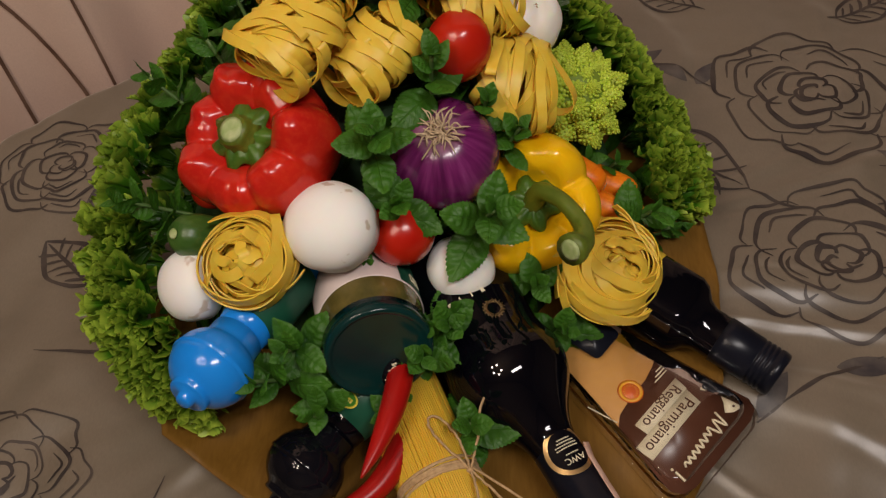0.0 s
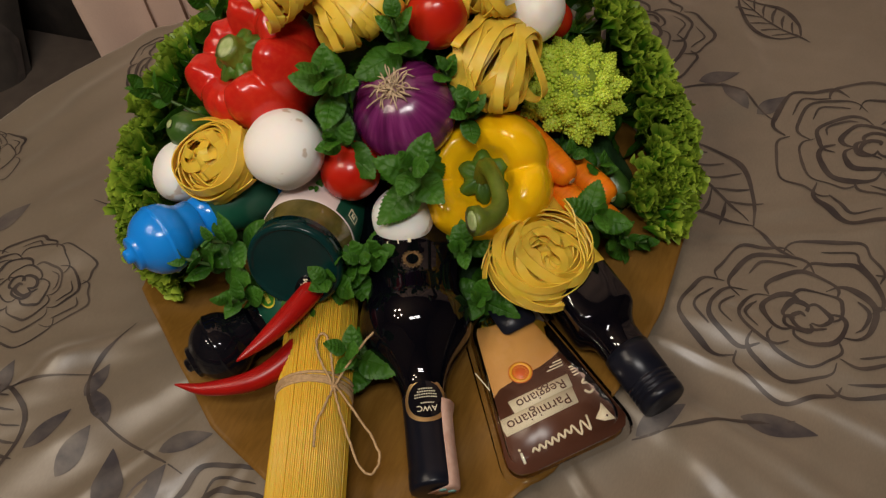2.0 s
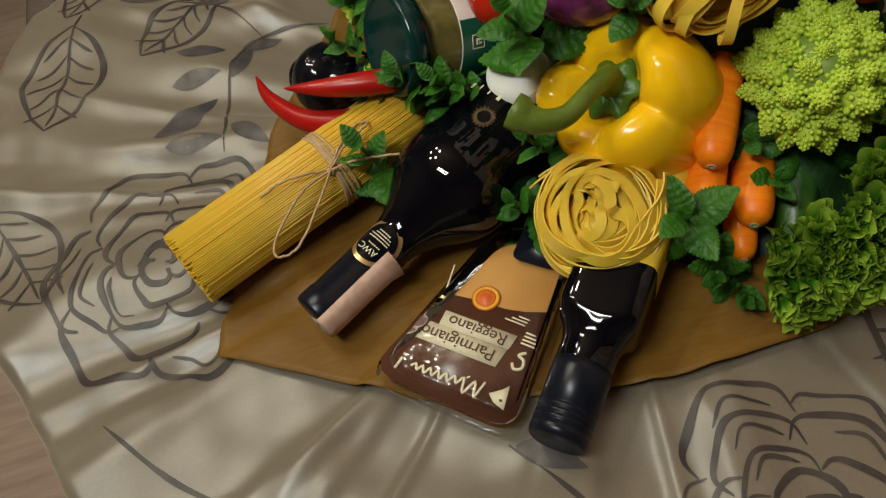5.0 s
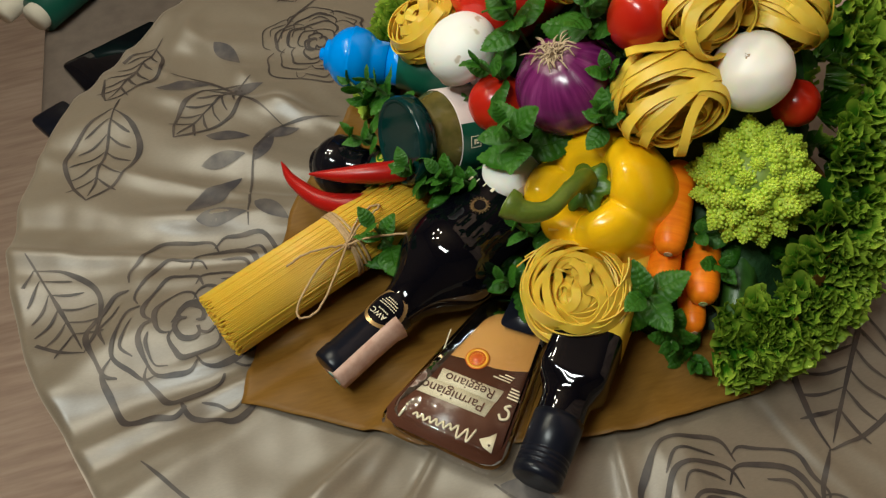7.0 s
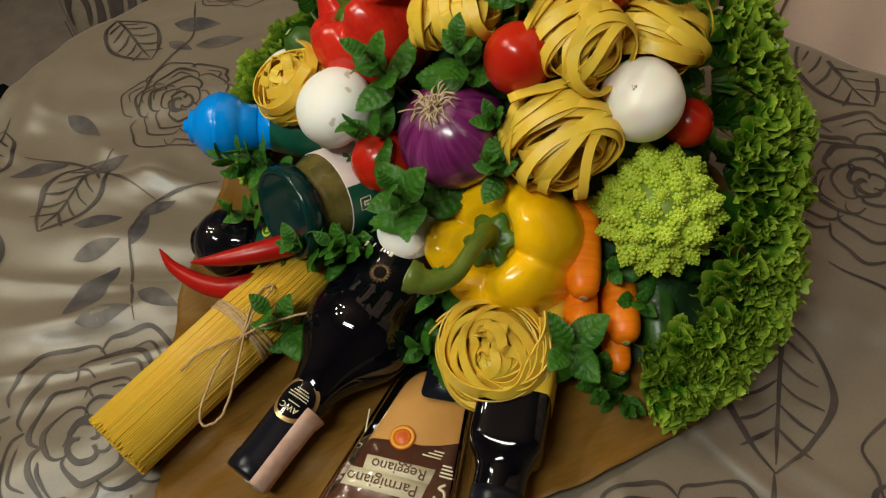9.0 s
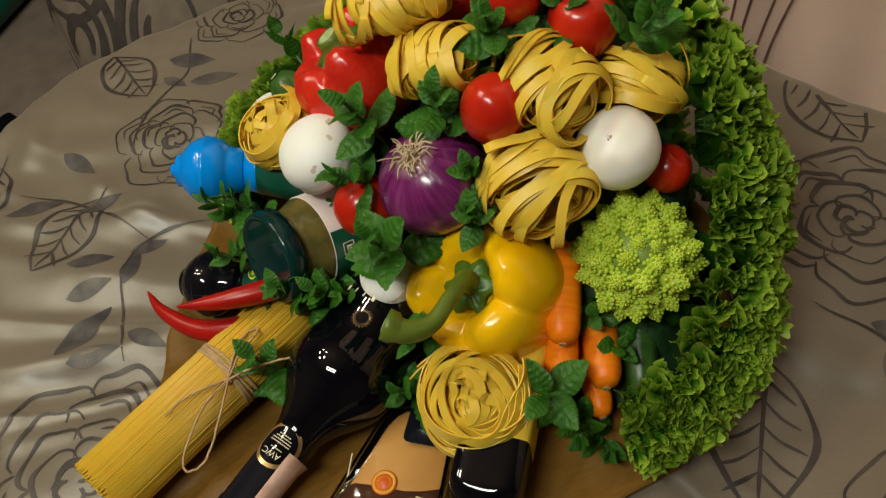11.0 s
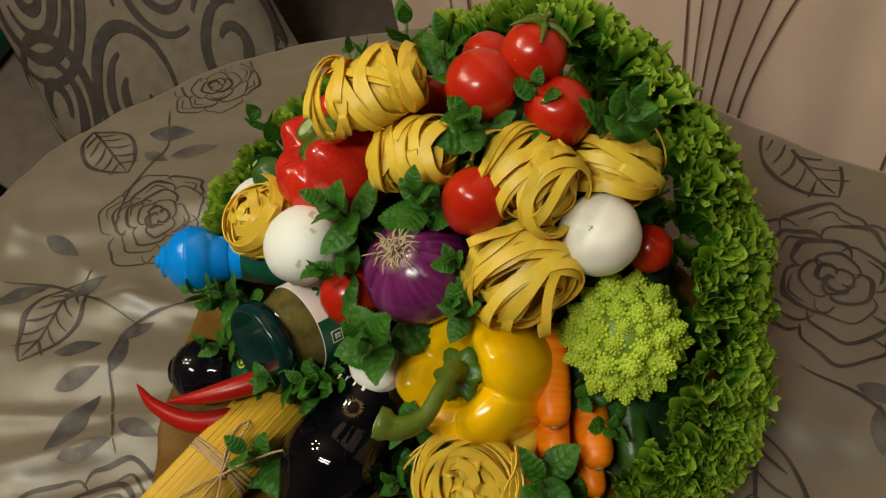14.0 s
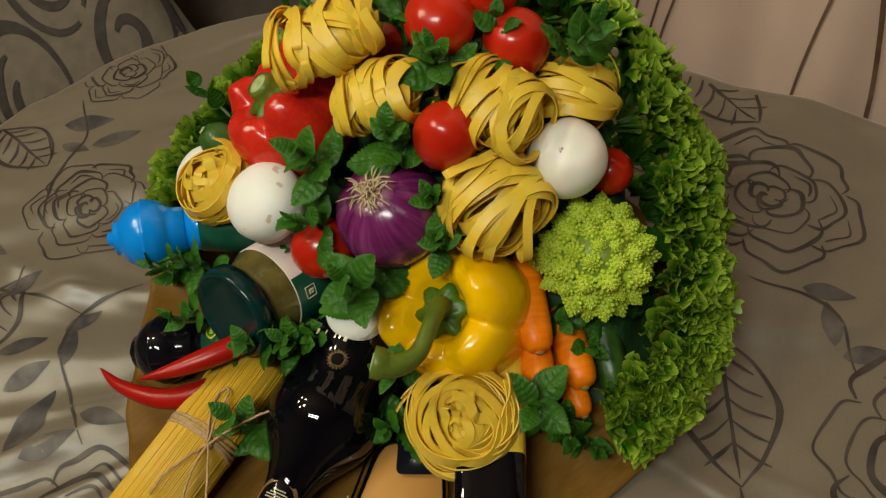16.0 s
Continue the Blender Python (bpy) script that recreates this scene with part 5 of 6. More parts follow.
def wine_bottle():
    cap, deep = Vector((0.222, -0.118, 0.777)), Vector((0.104, 0.102, 0.8065))
    m = aim(cap, cap - deep, 0)
    # turn the bottle so that its seal looks up
    up = m.inverted().to_3x3() @ Vector((0.10, 0.10, 1))
    m = m @ Matrix.Rotation(math.atan2(up.y, up.x), 4, "Z")
    t = thing("wine_bottle", m, "black glass wine bottle lying down with a gold neck seal", "bottle")
    part("glass", lathe([(p.x, p.z) for p in spline([(r, 0, z) for r, z in [(0.030, -0.30), (0.0405, -0.294), (0.0405, -0.24), (0.0402, -0.182), (0.0393, -0.170), (0.0378, -0.159), (0.0374, -0.149), (0.0388, -0.140), (0.0408, -0.130), (0.0408, -0.121),
                               (0.0378, -0.110), (0.0312, -0.099), (0.0236, -0.088), (0.0184, -0.078), (0.0160, -0.069), (0.0152, -0.060)]], 5)], 64), BLACK_GLASS, t)
    part("foil", lathe([(0.0152, -0.068), (0.0156, -0.067), (0.0156, -0.0135), (0.0163, -0.0125), (0.0163, -0.0025), (0.0155, -0.0006), (0.014, 0.0), (0.001, 0.0)], 44), MATT_BLACK, t, "satin black foil capsule")

    def on_neck(z, w, r, x0, x1):
        """An oval patch bent round the neck."""
        verts, n = [], 32
        for k in (1.0, 0.5, 0.02):
            for i in range(n):
                a = 2 * math.pi * i / n
                phi = w * k * math.cos(a) / r
                verts.append((r * math.cos(phi), r * math.sin(phi), z + x1 * k * math.sin(a)))
        faces = [(j * n + i, j * n + (i + 1) % n, (j + 1) * n + (i + 1) % n, (j + 1) * n + i) for j in range(2) for i in range(n)]
        return verts, faces

    part("seal_rim", on_neck(-0.058, 0.0165, 0.0164, 0, 0.0162), GOLD, t, "gold rim of the round neck seal")
    seal = part("seal", on_neck(-0.058, 0.0133, 0.0168, 0, 0.0134), BLACK_CAP, t, "black round neck seal")
    rows = []
    for z, w in ((-0.0665, 0.010), (-0.0645, 0.014), (-0.0625, 0.016), (-0.0605, 0.016), (-0.0562, 0.011)):
        for k in range(int(w / 0.0016)):
            phi = ((k + 0.5) * 0.0016 - w / 2) / 0.0168
            rows.append(moved(box(0.0009, 0.0011, 0.0003, 0.0001), Matrix.Rotation(phi, 4, "Z") @ Matrix.Translation((0.0169, 0, z + 0.001)) @ Matrix.Rotation(radians(90), 4, "Y")))
    part("seal_bars", join(*rows), CREAM, seal, "rows of tiny pale print")
    lettering("seal_letters", "AWC", 0.0058, CREAM, seal, Matrix.Translation((0.0174, 0, -0.0510)) @ Matrix(((0, 0, 1), (1, 0, 0), (0, 1, 0))).to_4x4(), "pale letters")
    # printed sun and letters near the shoulder
    rays = []
    for i in range(36):
        a = 2 * math.pi * i / 36
        q = [Vector((math.cos(a) * k, math.sin(a) * k)) for k in (0.0045, 0.0078 if i % 2 else 0.0066)]
        rays.append(tube([(0.0382, p.x, -0.157 + p.y) for p in q], 0.00022, 4))
    part("printed_sun", join(*rays), GOLD, t, "thin gold sun with rays")
    marks = []
    for k in range(4):
        marks.append(moved(box(0.0044, 0.0010 if k % 3 else 0.0026, 0.0003, 0.0001), Matrix.Rotation(0.62 - k * 0.2, 4, "Z") @ Matrix.Translation((0.0406, 0, -0.172)) @ Matrix.Rotation(radians(90), 4, "Y")))
    part("printed_bars", join(*marks), CREAM, t, "small pale print")
    # paper strip over the mouth and along one side of the neck
    d = -1.15
    strip = []
    for r, z in ((0.0150, 0.0011), (0.0168, 0.0004), (0.0172, -0.004), (0.0172, -0.03), (0.0178, -0.05), (0.0200, -0.058)):
        strip.append([(r * math.cos(d + s), r * math.sin(d + s), z) for s in (-0.6, -0.2, 0.2, 0.6)])
    strip.insert(0, [(0.004 * math.cos(d + s) - 0.006 * math.cos(d), 0.012 * math.sin(d + s) - 0.012 * math.sin(d), 0.0012) for s in (-0.6, -0.2, 0.2, 0.6)])
    verts = [v for row in strip for v in row]
    faces = [(4 * j + i, 4 * j + i + 1, 4 * j + i + 5, 4 * j + i + 4) for j in range(len(strip) - 1) for i in range(3)]
    strip_ob = ob = part("paper_strip", (verts, faces), STAMP, t, "pink printed paper strip over the cap")
    mod = ob.modifiers.new("thickness", "SOLIDIFY")
    mod.thickness = 0.0003
    marks = [moved(slab(circle(0.0028, 12), 0, 0.0003), Matrix.Translation((0.009 * math.cos(d) + 0.002 * s, 0.009 * math.sin(d) + 0.003 * s, 0.0016))) for s in (-1, 1)]
    part("strip_mark", join(*marks), STAMP_TEAL, strip_ob, "teal print on the strip")


def oil_bottle():
    cap, deep = Vector((0.346, -0.007, 0.7765)), Vector((0.238, 0.083, 0.790))
    m = aim(cap, cap - deep, 0)
    up = m.inverted().to_3x3() @ Vector((0, 0, 1))
    m = m @ Matrix.Rotation(math.atan2(up.y, up.x), 4, "Z")
    t = thing("oil_bottle", m, "square black oil bottle with screw cap and yellow label lying down", "bottle")
    prof = [(0.0145, -0.046), (0.0172, -0.0455), (0.0172, -0.040)]
    for k in range(4):
        z = -0.018 + k * 0.0035
        prof += [(0.0168, z - 0.0018), (0.0160, z - 0.0012), (0.0160, z - 0.0004), (0.0168, z)]
    prof += [(0.0168, -0.004), (0.0160, -0.001), (0.0145, 0.0), (0.001, 0.0)]
    part("cap", lathe(prof, 44), MATT_BLACK, t, "ribbed satin black screw cap")

    def section(half, z, power):
        out = []
        for i in range(40):
            a = 2 * math.pi * i / 40
            c, s = math.cos(a), math.sin(a)
            k = half / (abs(c) ** power + abs(s) ** power) ** (1 / power)
            out.append((c * k, s * k, z))
        return out

    rings = [section(0.0166, -0.044, 2), section(0.0168, -0.058, 2), section(0.0185, -0.064, 2.5), section(0.0222, -0.070, 5), section(0.0232, -0.076, 8), section(0.0232, -0.22, 8), section(0.021, -0.224, 6)]
    verts = [v for r in rings for v in r]
    faces = [(j * 40 + i, j * 40 + (i + 1) % 40, (j + 1) * 40 + (i + 1) % 40, (j + 1) * 40 + i) for j in range(len(rings) - 1) for i in range(40)] + [tuple(range(len(verts) - 40, len(verts)))]
    part("glass", (verts, faces), BLACK_GLASS, t)
    label = [section(0.0235, z, 8) for z in (-0.107, -0.205)]
    verts = [v for r in label for v in r]
    paper = part("label", (verts, [(i, (i + 1) % 40, 40 + (i + 1) % 40, 40 + i) for i in range(40)]), YELLOW_LABEL, t, "yellow paper label with a pale edge")
    side = [section(0.02365, z, 8)[5:16] for z in (-0.1065, -0.2055)]
    part("label_side", ([v for r in side for v in r], [(i, i + 1, 12 + i, 11 + i) for i in range(10)]), WHITE_LABEL, t, "pale side panel of the label")
    bars = [moved(box(0.0022, 0.0016, 0.0003, 0.0001), Matrix.Translation((0.0236, -0.004 + 0.0027 * k, -0.1100)) @ Matrix.Rotation(radians(90), 4, "Y")) for k in range(7)]
    part("label_bars", join(*bars), INK_BLACK, paper, "tiny dark print")
    big = [moved(box(0.006, 0.0045, 0.0003, 0.0001), Matrix.Translation((0.0236, 0.008 - 0.007 * k, -0.1185)) @ Matrix.Rotation(radians(90), 4, "Y")) for k in range(3)]
    part("label_bars", join(*big), INK_BLACK, paper, "bold dark print")


def cheese_pack():
    """Local x and y: the way its print reads and its print's up; z up."""
    x, y = Vector((-0.67, -0.743, 0)).normalized(), Vector((0.692, -0.721, 0)).normalized()
    tilt = Matrix.Rotation(radians(-2), 4, "X")
    m = Matrix.Translation((0.2975, -0.059, 0.762)) @ Matrix(((x.x, y.x, 0), (x.y, y.y, 0), (0, 0, 1))).to_4x4() @ tilt
    t = thing("cheese_pack", m, "clear plastic pack of hard cheese with a brown printed card", "cheese pack")
    outline = rounded([(-0.052, 0.005), (0.052, 0.005), (0.024, -0.135), (-0.034, -0.135)], 0.022, 9)
    inner = rounded([(-0.045, -0.002), (0.045, -0.002), (0.019, -0.128), (-0.029, -0.128)], 0.017, 9)
    part("cheese", slab([(px * 0.93, py * 0.96 - 0.003) for px, py in inner], 0.001, 0.0105, 0.002), CHEESE, t, "wedge of pale orange hard cheese")
    card = [(-0.032, 0.0015), (0.032, 0.0015), (0.0405, -0.0012), (0.0448, -0.0080), (0.0432, -0.0180), (0.0325, -0.058), (0.024, -0.0635), (0.008, -0.066), (-0.010, -0.067), (-0.022, -0.070), (-0.034, -0.075), (-0.036, -0.068), (-0.0432, -0.0180), (-0.0448, -0.0080), (-0.0405, -0.0012)]
    card_ob = part("card", slab([(px * 0.99, py) for px, py in card], 0.0106, 0.0112), BROWN_CARD, t, "brown printed card")
    top = 0.0114

    def plate(name, pts, mat, lift=0.0, label=""):
        return part(name, slab(pts, top + lift, top + lift + 0.0002), mat, card_ob, label)

    plate("name_panel", [(-0.0222, -0.0430), (0.0360, -0.0415), (0.0352, -0.0285), (-0.0205, -0.0300)], CREAM, label="cream name panel")
    plate("name_panel", [(-0.0240, -0.0530), (0.0232, -0.0518), (0.0228, -0.0417), (-0.0228, -0.0428)], CREAM, 0.0003, "cream name panel")
    turn = Matrix.Rotation(radians(1.5), 4, "Z")
    lettering("words", "Parmigiano", 0.0110, BROWN_CARD, card_ob, Matrix.Translation((0.0072, -0.0355, top + 0.0008)) @ turn)
    lettering("words", "Reggiano", 0.0105, BROWN_CARD, card_ob, Matrix.Translation((-0.0004, -0.0472, top + 0.0010)) @ turn)
    plate("seal_disc", circle(0.0088, 32, 0.0046, -0.0690), SEAL_RED, 0.0, "round orange and red seal")
    part("seal_ring", ring_plate(circle(0.0082, 32, 0.0046, -0.0690), circle(0.0060, 32, 0.0046, -0.0690), top + 0.0002, top + 0.0005), SEAL_YELLOW, card_ob)
    spokes = []
    for i in range(16):
        a = 2 * math.pi * i / 16
        spokes.append(moved(box(0.0018, 0.0005, 0.0003, 0.0001), Matrix.Translation((0.0046, -0.0690, top + 0.0002)) @ Matrix.Rotation(a, 4, "Z") @ Matrix.Translation((0.0045, 0, 0))))
    part("seal_spokes", join(*spokes), SEAL_YELLOW, card_ob)
    # hand-drawn exclamation in cream
    line = [(-0.020, -0.019), (-0.0175, -0.008), (-0.0145, -0.017), (-0.0105, -0.0075), (-0.0075, -0.0165), (-0.0045, -0.0115), (-0.002, -0.0155), (0.0008, -0.0105), (0.0032, -0.0150), (0.0058, -0.0100),
            (0.0082, -0.0145), (0.0108, -0.0098), (0.0132, -0.0140), (0.0158, -0.0095), (0.0182, -0.0135), (0.0205, -0.0098), (0.0225, -0.0130), (0.0250, -0.0105)]
    part("scribble", tube(spline([(*p, top + 0.0006) for p in line], 4), 0.00085, 6), CREAM, card_ob, "cream hand-drawn scribble")
    part("scribble", tube(spline([(0.0330, -0.0055, top + 0.0006), (0.0325, -0.0100, top + 0.0006), (0.0322, -0.0135, top + 0.0006)], 4), 0.00095, 6), CREAM, card_ob)
    part("scribble", moved(slab(circle(0.0010, 10), 0, 0.0004), Matrix.Translation((0.0322, -0.0160, top))), CREAM, card_ob)
    plate("drop_mark", [(-0.0245, -0.0140), (-0.0290, -0.0100), (-0.0365, -0.0080), (-0.0335, -0.0230), (-0.0305, -0.0190), (-0.0275, -0.0165)], CREAM, label="cream drop-shaped mark")
    plate("drop_eye", circle(0.0009, 10, -0.0325, -0.0125), BROWN_CARD, 0.0003)
    curl = [(-0.0285, -0.0360), (-0.0310, -0.0330), (-0.0350, -0.0350), (-0.0340, -0.0400), (-0.0300, -0.0420), (-0.0335, -0.0450)]
    part("curl_mark", tube(spline([(*p, top + 0.0005) for p in curl], 4), 0.0010, 6), CREAM, card_ob, "cream curled mark")
    bars = []
    for k in range(4):
        bars.append(moved(box(0.010 - 0.0012 * k, 0.0011, 0.0003, 0.0001), Matrix.Translation((-0.0325 + 0.0006 * k, -0.0500 - 0.0024 * k, top))))
    for k in range(3):
        bars.append(moved(box(0.013 - 0.003 * k, 0.0009, 0.0003, 0.0001), Matrix.Translation((-0.0185 - 0.002 * k, -0.0610 - 0.0022 * k, top))))
    bars.append(moved(box(0.022, 0.0008, 0.0003, 0.0001), Matrix.Translation((0.0315, -0.072, top)) @ Matrix.Rotation(radians(101), 4, "Z")))
    part("print_bars", join(*bars), CREAM, card_ob, "lines of tiny cream print")
    # clear tray: flange and a domed window
    part("flange", ring_plate(outline, inner, 0.0, 0.0012), PLASTIC, t, "clear plastic rim")
    n = len(inner)
    cx, cy = 0.0, -0.063
    rings = [(1.0, 0.0012), (0.985, 0.008), (0.95, 0.0125), (0.90, 0.0142), (0.5, 0.0146), (0.05, 0.0147)]
    verts = [(cx + (px - cx) * k, cy + (py - cy) * k, z) for k, z in rings for px, py in inner]
    faces = [(j * n + i, j * n + (i + 1) % n, (j + 1) * n + (i + 1) % n, (j + 1) * n + i) for j in range(len(rings) - 1) for i in range(n)] + [tuple(range(len(verts) - n, len(verts)))]
    ob = part("window", (verts, faces), PLASTIC, t, "clear domed plastic window")
    ob.visible_shadow = False
    part("foil_corner", slab(rounded([(-0.026, -0.101), (0.002, -0.099), (0.004, -0.128), (-0.024, -0.128)], 0.005, 4), 0.0148, 0.0156), MATT_BLACK, t, "dark blue-grey foil sticker")


def chili(points, r, label):
    path = spline(points, 8)
    n = len(path)
    t = thing("red_chili", Matrix.Translation(path[0]), label, "chili", "red chilies")
    rel = [p - path[0] for p in path]
    part("pod", tube(rel, [max(0.0006, r * math.sin(math.pi * min(1, (i + 0.5) / n * 0.62)) ** 0.8) for i in range(n)], 16), CHILI, t)


def spaghetti():
    end, deep = Vector((0.160, -0.188, 0.7825)), Vector((0.072, 0.025, 0.793))
    m = aim(end, deep - end, 0)
    t = thing("spaghetti_bundle", m, "bundle of dry spaghetti tied with jute twine", "pasta")
    big, r, length = 0.0255, 0.00072, 0.24
    rng = random.Random(2)
    strand = tube([(0, 0, 0), (0, 0, length / 2), (0, 0, length)], r * 1.15, 6)
    spots = []
    # two close outer layers, then a packed core
    for radius in (big, big - 0.0012):
        count = int(2 * math.pi * radius / (r * 2.0))
        spots += [(radius * math.cos(2 * math.pi * i / count), radius * math.sin(2 * math.pi * i / count)) for i in range(count)]
    near = len(spots)
    step = r * 1.9
    rows = int(big / (step * 0.866)) + 1
    for j in range(-rows, rows + 1):
        for i in range(-rows - 1, rows + 2):
            x, y = (i + 0.5 * (j % 2)) * step, j * step * 0.866
            if math.hypot(x, y) < big - 0.0022:
                spots.append((x, y))
    first, inner = None, []
    for k, (x, y) in enumerate(spots):
        lift = 1 + rng.uniform(-0.012, 0.012)
        sm = Matrix.Translation((x * lift, y * lift, rng.uniform(-0.0030, 0.0030))) @ Matrix.Rotation(rng.uniform(-0.002, 0.002), 4, "X") @ Matrix.Rotation(rng.uniform(-0.002, 0.002), 4, "Y")
        if k < near and (k < 222 or k % 3 == 0):
            if first is None:
                first = part("strand", strand, SPAGHETTI, t, m=sm)
            else:
                shared("strand", first, t, sm)
        else:
            inner.append(moved(strand, sm))
    tagged(part("inner_strands", join(*inner), SPAGHETTI, t), kind="stuff")
    # twine: four turns, a knot, two loops and two ends
    turns = []
    for k in range(5):
        z = 0.108 + 0.0023 * k
        ring = [(1.035 * big * math.cos(a), 1.035 * big * math.sin(a), z + 0.0016 * math.sin(a + k)) for a in [2 * math.pi * i / 40 for i in range(41)]]
        turns.append(tube(ring, 0.00115, 7))
    w = thing("jute_twine", m, "thin jute twine tied in a bow round the spaghetti", "twine")
    part("winding", join(*turns), TWINE, w)
    inv = m.inverted()
    knot = inv @ Vector((0.137, -0.083, 0.8065))
    part("knot", moved(ball(0.0030, 0.9, seed=2, n=14, m=8, rough=0.1), Matrix.Translation(knot)), TWINE, w)
    world_paths = [[(0.137, -0.083, 0.808), (0.130, -0.068, 0.820), (0.118, -0.053, 0.818), (0.111, -0.053, 0.815), (0.117, -0.066, 0.816), (0.136, -0.083, 0.809)],
                   [(0.137, -0.083, 0.808), (0.155, -0.105, 0.814), (0.177, -0.128, 0.803), (0.186, -0.128, 0.799), (0.182, -0.112, 0.802), (0.139, -0.083, 0.809)],
                   [(0.137, -0.083, 0.808), (0.142, -0.066, 0.815), (0.144, -0.045, 0.813), (0.150, -0.030, 0.815)],
                   [(0.137, -0.083, 0.808), (0.141, -0.100, 0.815), (0.142, -0.116, 0.815), (0.147, -0.130, 0.813)]]
    for p in world_paths:
        path = spline([inv @ Vector(q) for q in p], 8)
        path = [q + Vector((rng.uniform(-1, 1), rng.uniform(-1, 1), rng.uniform(-1, 1))) * 0.0004 for q in path]
        part("bow_end" if len(p) == 4 else "bow_loop", tube(path, 0.00085, 7), TWINE, w)


leafy_core()
red_pepper()
yellow_pepper()
onion()
romanesco()
radish()
for spec in (((0.139, 0.139, 0.952), 0.0215, 1.12, (0.2, 0.1, 1), 1), ((0.093, 0.175, 0.997), 0.0235, 0.92, (0.3, -0.2, 1), 2), ((0.123, 0.212, 0.976), 0.0225, 1.08, (0.4, -0.3, 1), 4),
             ((0.097, 0.052, 0.873), 0.022, 1.0, (-0.4, -0.3, 1), 5), ((0.190, 0.236, 0.890), 0.0165, 1.0, (0.2, 0.3, 1), 6), ((0.008, 0.150, 0.930), 0.015, 1.05, (-0.5, 0.2, 1), 7),
             ((0.030, 0.165, 0.950), 0.015, 1.0, (-0.4, 0.3, 1), 8), ((-0.018, 0.125, 0.905), 0.015, 1.05, (-0.6, 0.2, 1), 9), ((-0.030, 0.085, 0.888), 0.014, 1.0, (-0.7, 0.0, 1), 11), ((0.055, 0.200, 0.982), 0.018, 1.0, (0, 0.4, 1), 12)):
    tomato(*spec)
tomato((0.096, 0.212, 1.005), 0.021, 1.0, (-0.05, 0.5, 0.9), 3, True, "glossy red tomato with green sepals at the top of the bouquet")
mushroom((0.056, 0.037, 0.899), 0.0288, (-0.15, -0.45, 0.88), 1)
mushroom((-0.040, 0.024, 0.862), 0.0235, (-0.55, -0.5, 0.7), 2)
mushroom((0.1340, 0.0490, 0.8370), 0.0230, (0.1, -0.5, 0.85), 3)
pasta_nest((0.042, 0.119, 0.9876), (-0.1, -0.2, 0.97), (0.038, 0.030, 0.021), 82, 1, 100, 25)
pasta_nest((0.0884, 0.1264, 0.962), (0.05, -0.35, 0.93), (0.033, 0.024, 0.019), 85, 2, 40, 22)
pasta_nest((0.149, 0.174, 0.960), (0.35, -0.1, 0.93), (0.036, 0.029, 0.023), 85, 3, -50, 21)
pasta_nest((0.155, 0.236, 0.942), (0.4, 0.15, 0.9), (0.029, 0.025, 0.02), 80, 4, 10, 17)
pasta_nest((0.177, 0.147, 0.913), (0.45, -0.25, 0.86), (0.036, 0.034, 0.023), 80, 5, -60, 21)
pasta_nest((0.237, 0.0595, 0.812), (0.30, -0.35, 0.88), (0.036, 0.036, 0.023), 8, 6, 30, 26)
pasta_nest((0.004, 0.023, 0.884), (-0.3, -0.5, 0.8), (0.030, 0.030, 0.024), 15, 7, 0, 22)
carrot((0.2395, 0.127, 0.829), (0.175, 0.165, 0.845), 0.0122, 1)
carrot((0.268, 0.143, 0.801), (0.20, 0.175, 0.81), 0.0120, 2)
carrot((0.255, 0.117, 0.806), (0.195, 0.15, 0.815), 0.0115, 3)
carrot((0.277, 0.135, 0.782), (0.21, 0.16, 0.79), 0.0100, 4)
cucumber((-0.043, 0.038, 0.897), (-0.010, 0.072, 0.845), 0.015, 1, "small striped green cucumber beside the red pepper")
cucumber((0.276, 0.167, 0.772), (0.21, 0.205, 0.806), 0.0125, 2, "dark green cucumber behind the carrots")
lettuces()
wine_bottle()
oil_bottle()
cheese_pack()
sauce_jar()
dressing_bottle((-0.017, -0.036, 0.857), (-0.39, -0.90, 0.16), BLUE, "glossy bright blue bulb-shaped cap", "small blue bottle with a bulb-shaped cap and green label", 100)
dressing_bottle((0.031, -0.070, 0.789), (-0.50, -0.62, -0.10), BLACK_CAP, "glossy black bulb-shaped cap", "small dark bottle with a glossy bulb-shaped cap and green label", 90)
chili([(0.027, -0.117, 0.806), (0.050, -0.111, 0.803), (0.078, -0.092, 0.801), (0.094, -0.065, 0.803), (0.100, -0.035, 0.806)], 0.0088, "long curved dark red chili lying on kraft paper")
chili([(0.074, -0.097, 0.829), (0.084, -0.073, 0.829), (0.092, -0.045, 0.829), (0.096, -0.012, 0.826)], 0.0085, "red chili lying across a black bottle cap")
spaghetti()
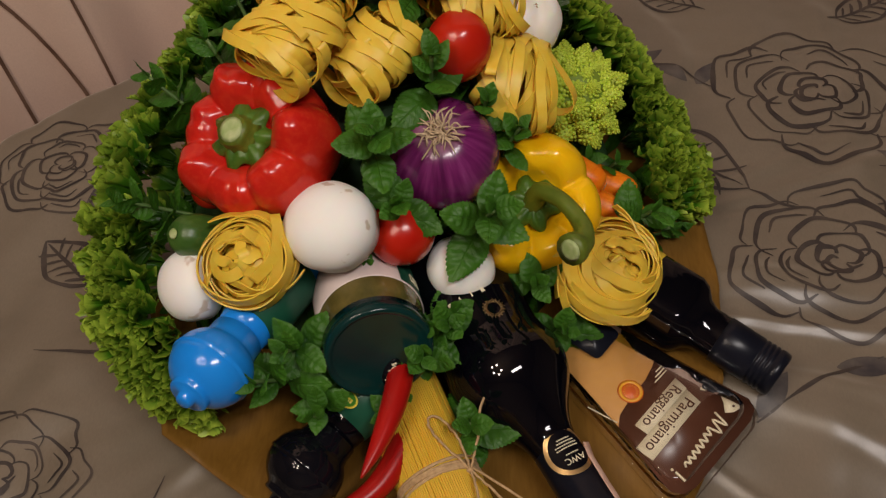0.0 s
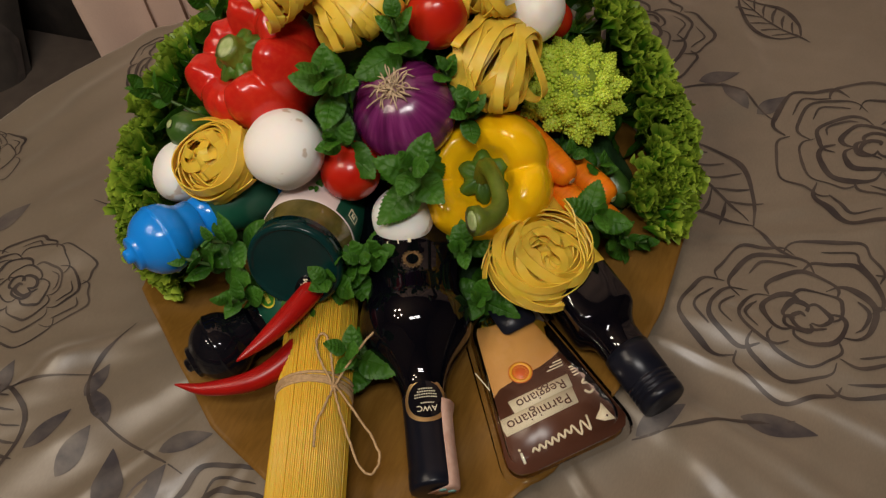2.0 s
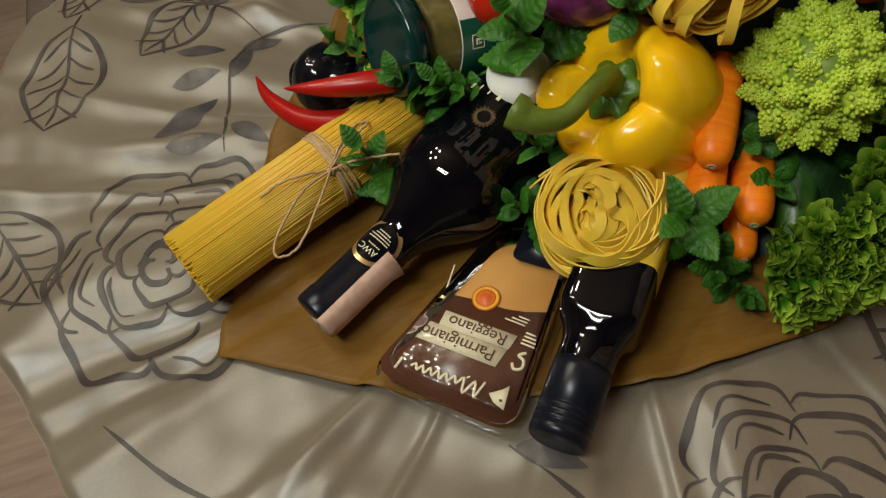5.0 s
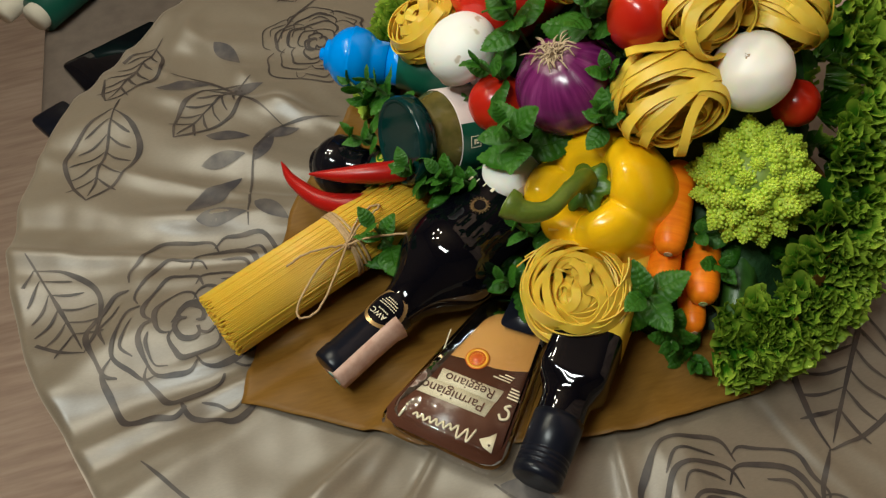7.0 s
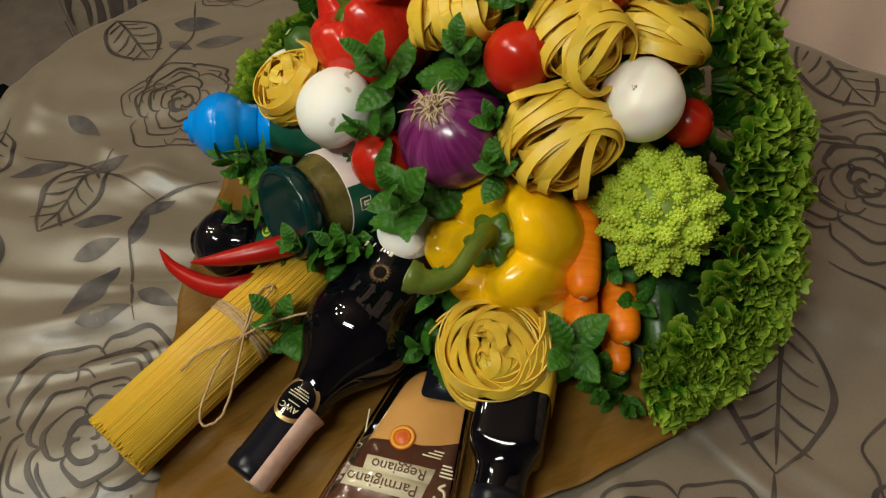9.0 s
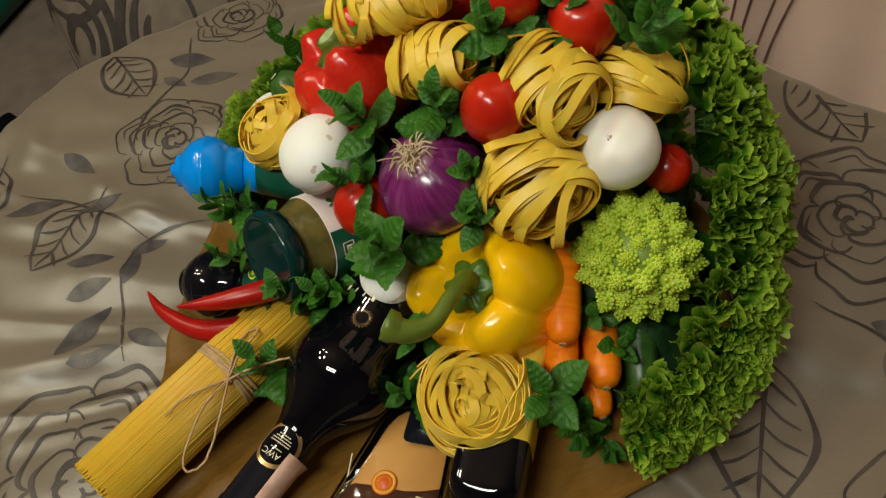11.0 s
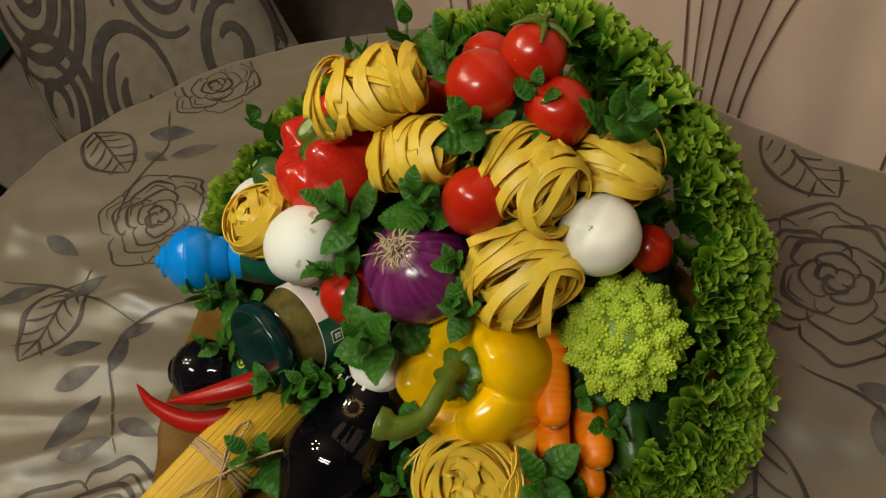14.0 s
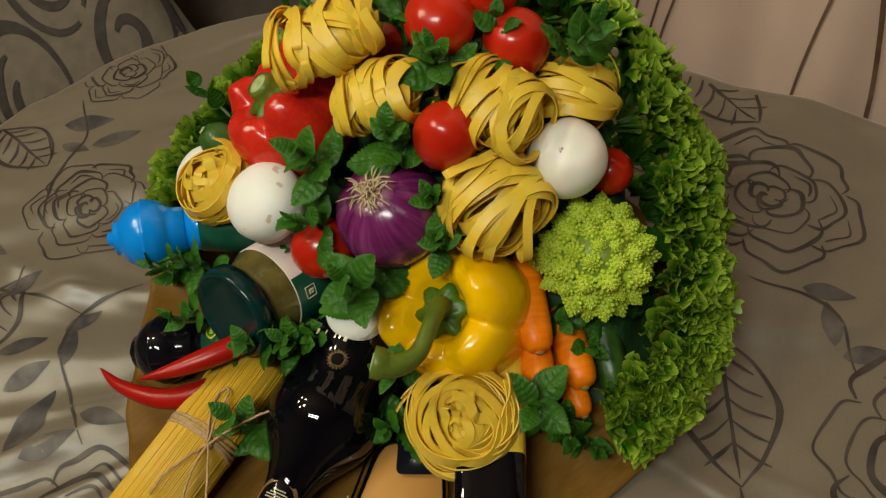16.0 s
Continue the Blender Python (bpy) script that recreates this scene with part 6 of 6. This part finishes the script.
for k, (p, axis, size, pairs, spread) in enumerate([
    ((0.086, 0.070, 0.932), (0.1, -0.4, 0.9), 1.1, 4, 74), ((0.098, 0.050, 0.900), (0.1, -0.6, 0.75), 1.1, 3, 68), ((0.122, 0.110, 0.945), (0.1, -0.2, 1.0), 1.05, 4, 66),
    ((0.149, 0.056, 0.872), (0.2, -0.45, 0.85), 1.4, 4, 80), ((0.171, 0.104, 0.900), (0.25, -0.3, 0.9), 0.85, 4, 66), ((0.201, 0.026, 0.792), (0.2, -0.6, 0.8), 1.0, 3, 70),
    ((0.183, 0.045, 0.823), (0.1, -0.6, 0.8), 0.95, 3, 70), ((0.260, 0.104, 0.816), (0.45, -0.4, 0.8), 1.25, 3, 76), ((0.138, -0.048, 0.788), (0.0, -0.35, 0.9), 1.25, 4, 72),
    ((0.116, 0.006, 0.822), (-0.1, -0.5, 0.85), 0.95, 5, 70), ((0.128, 0.022, 0.822), (0.2, -0.5, 0.85), 0.85, 4, 70), ((0.034, -0.020, 0.850), (-0.2, -0.6, 0.8), 0.95, 4, 66), ((0.045, -0.04, 0.815), (-0.1, -0.7, 0.7), 0.9, 4, 70),
    ((-0.055, 0.062, 0.895), (-0.8, -0.2, 0.6), 1.0, 4, 60), ((-0.048, 0.135, 0.920), (-0.7, 0.2, 0.7), 1.05, 4, 62), ((-0.010, 0.135, 0.945), (-0.4, 0.1, 0.9), 1.0, 4, 66),
    ((0.000, 0.165, 0.970), (-0.3, 0.2, 0.9), 1.15, 3, 66), ((0.064, 0.166, 1.000), (0.0, 0.0, 1.0), 1.1, 3, 62), ((0.115, 0.155, 0.985), (0.3, -0.3, 0.9), 1.0, 4, 66),
    ((0.118, 0.200, 0.990), (0.3, -0.2, 0.95), 1.0, 3, 64), ((0.160, 0.228, 0.985), (0.5, 0.1, 0.85), 1.05, 4, 66), ((0.074, 0.034, 0.864), (0.0, -0.5, 0.85), 0.5, 3, 66),
    ((0.290, 0.128, 0.772), (0.7, -0.2, 0.5), 0.7, 4, 60), ((0.228, 0.035, 0.775), (0.5, -0.6, 0.5), 0.75, 2, 70), ((0.155, 0.112, 0.925), (0.2, -0.3, 0.9), 0.75, 3, 62),
    ((0.020, -0.034, 0.835), (-0.4, -0.5, 0.8), 1.0, 4, 64), ((0.108, -0.012, 0.826), (0.1, -0.6, 0.8), 1.0, 4, 68), ((0.124, 0.008, 0.826), (0.1, -0.5, 0.85), 1.0, 4, 70), ((0.088, -0.040, 0.806), (-0.2, -0.6, 0.7), 0.75, 4, 66),
    ((0.229, 0.155, 0.826), (0.5, -0.3, 0.8), 1.0, 2, 74), ((0.248, 0.165, 0.808), (0.5, -0.3, 0.8), 0.9, 3, 70), ((0.278, 0.118, 0.785), (0.6, -0.4, 0.6), 0.8, 4, 66)]):
    mint_sprig(p, axis, k * 47, size, pairs, k, spread)
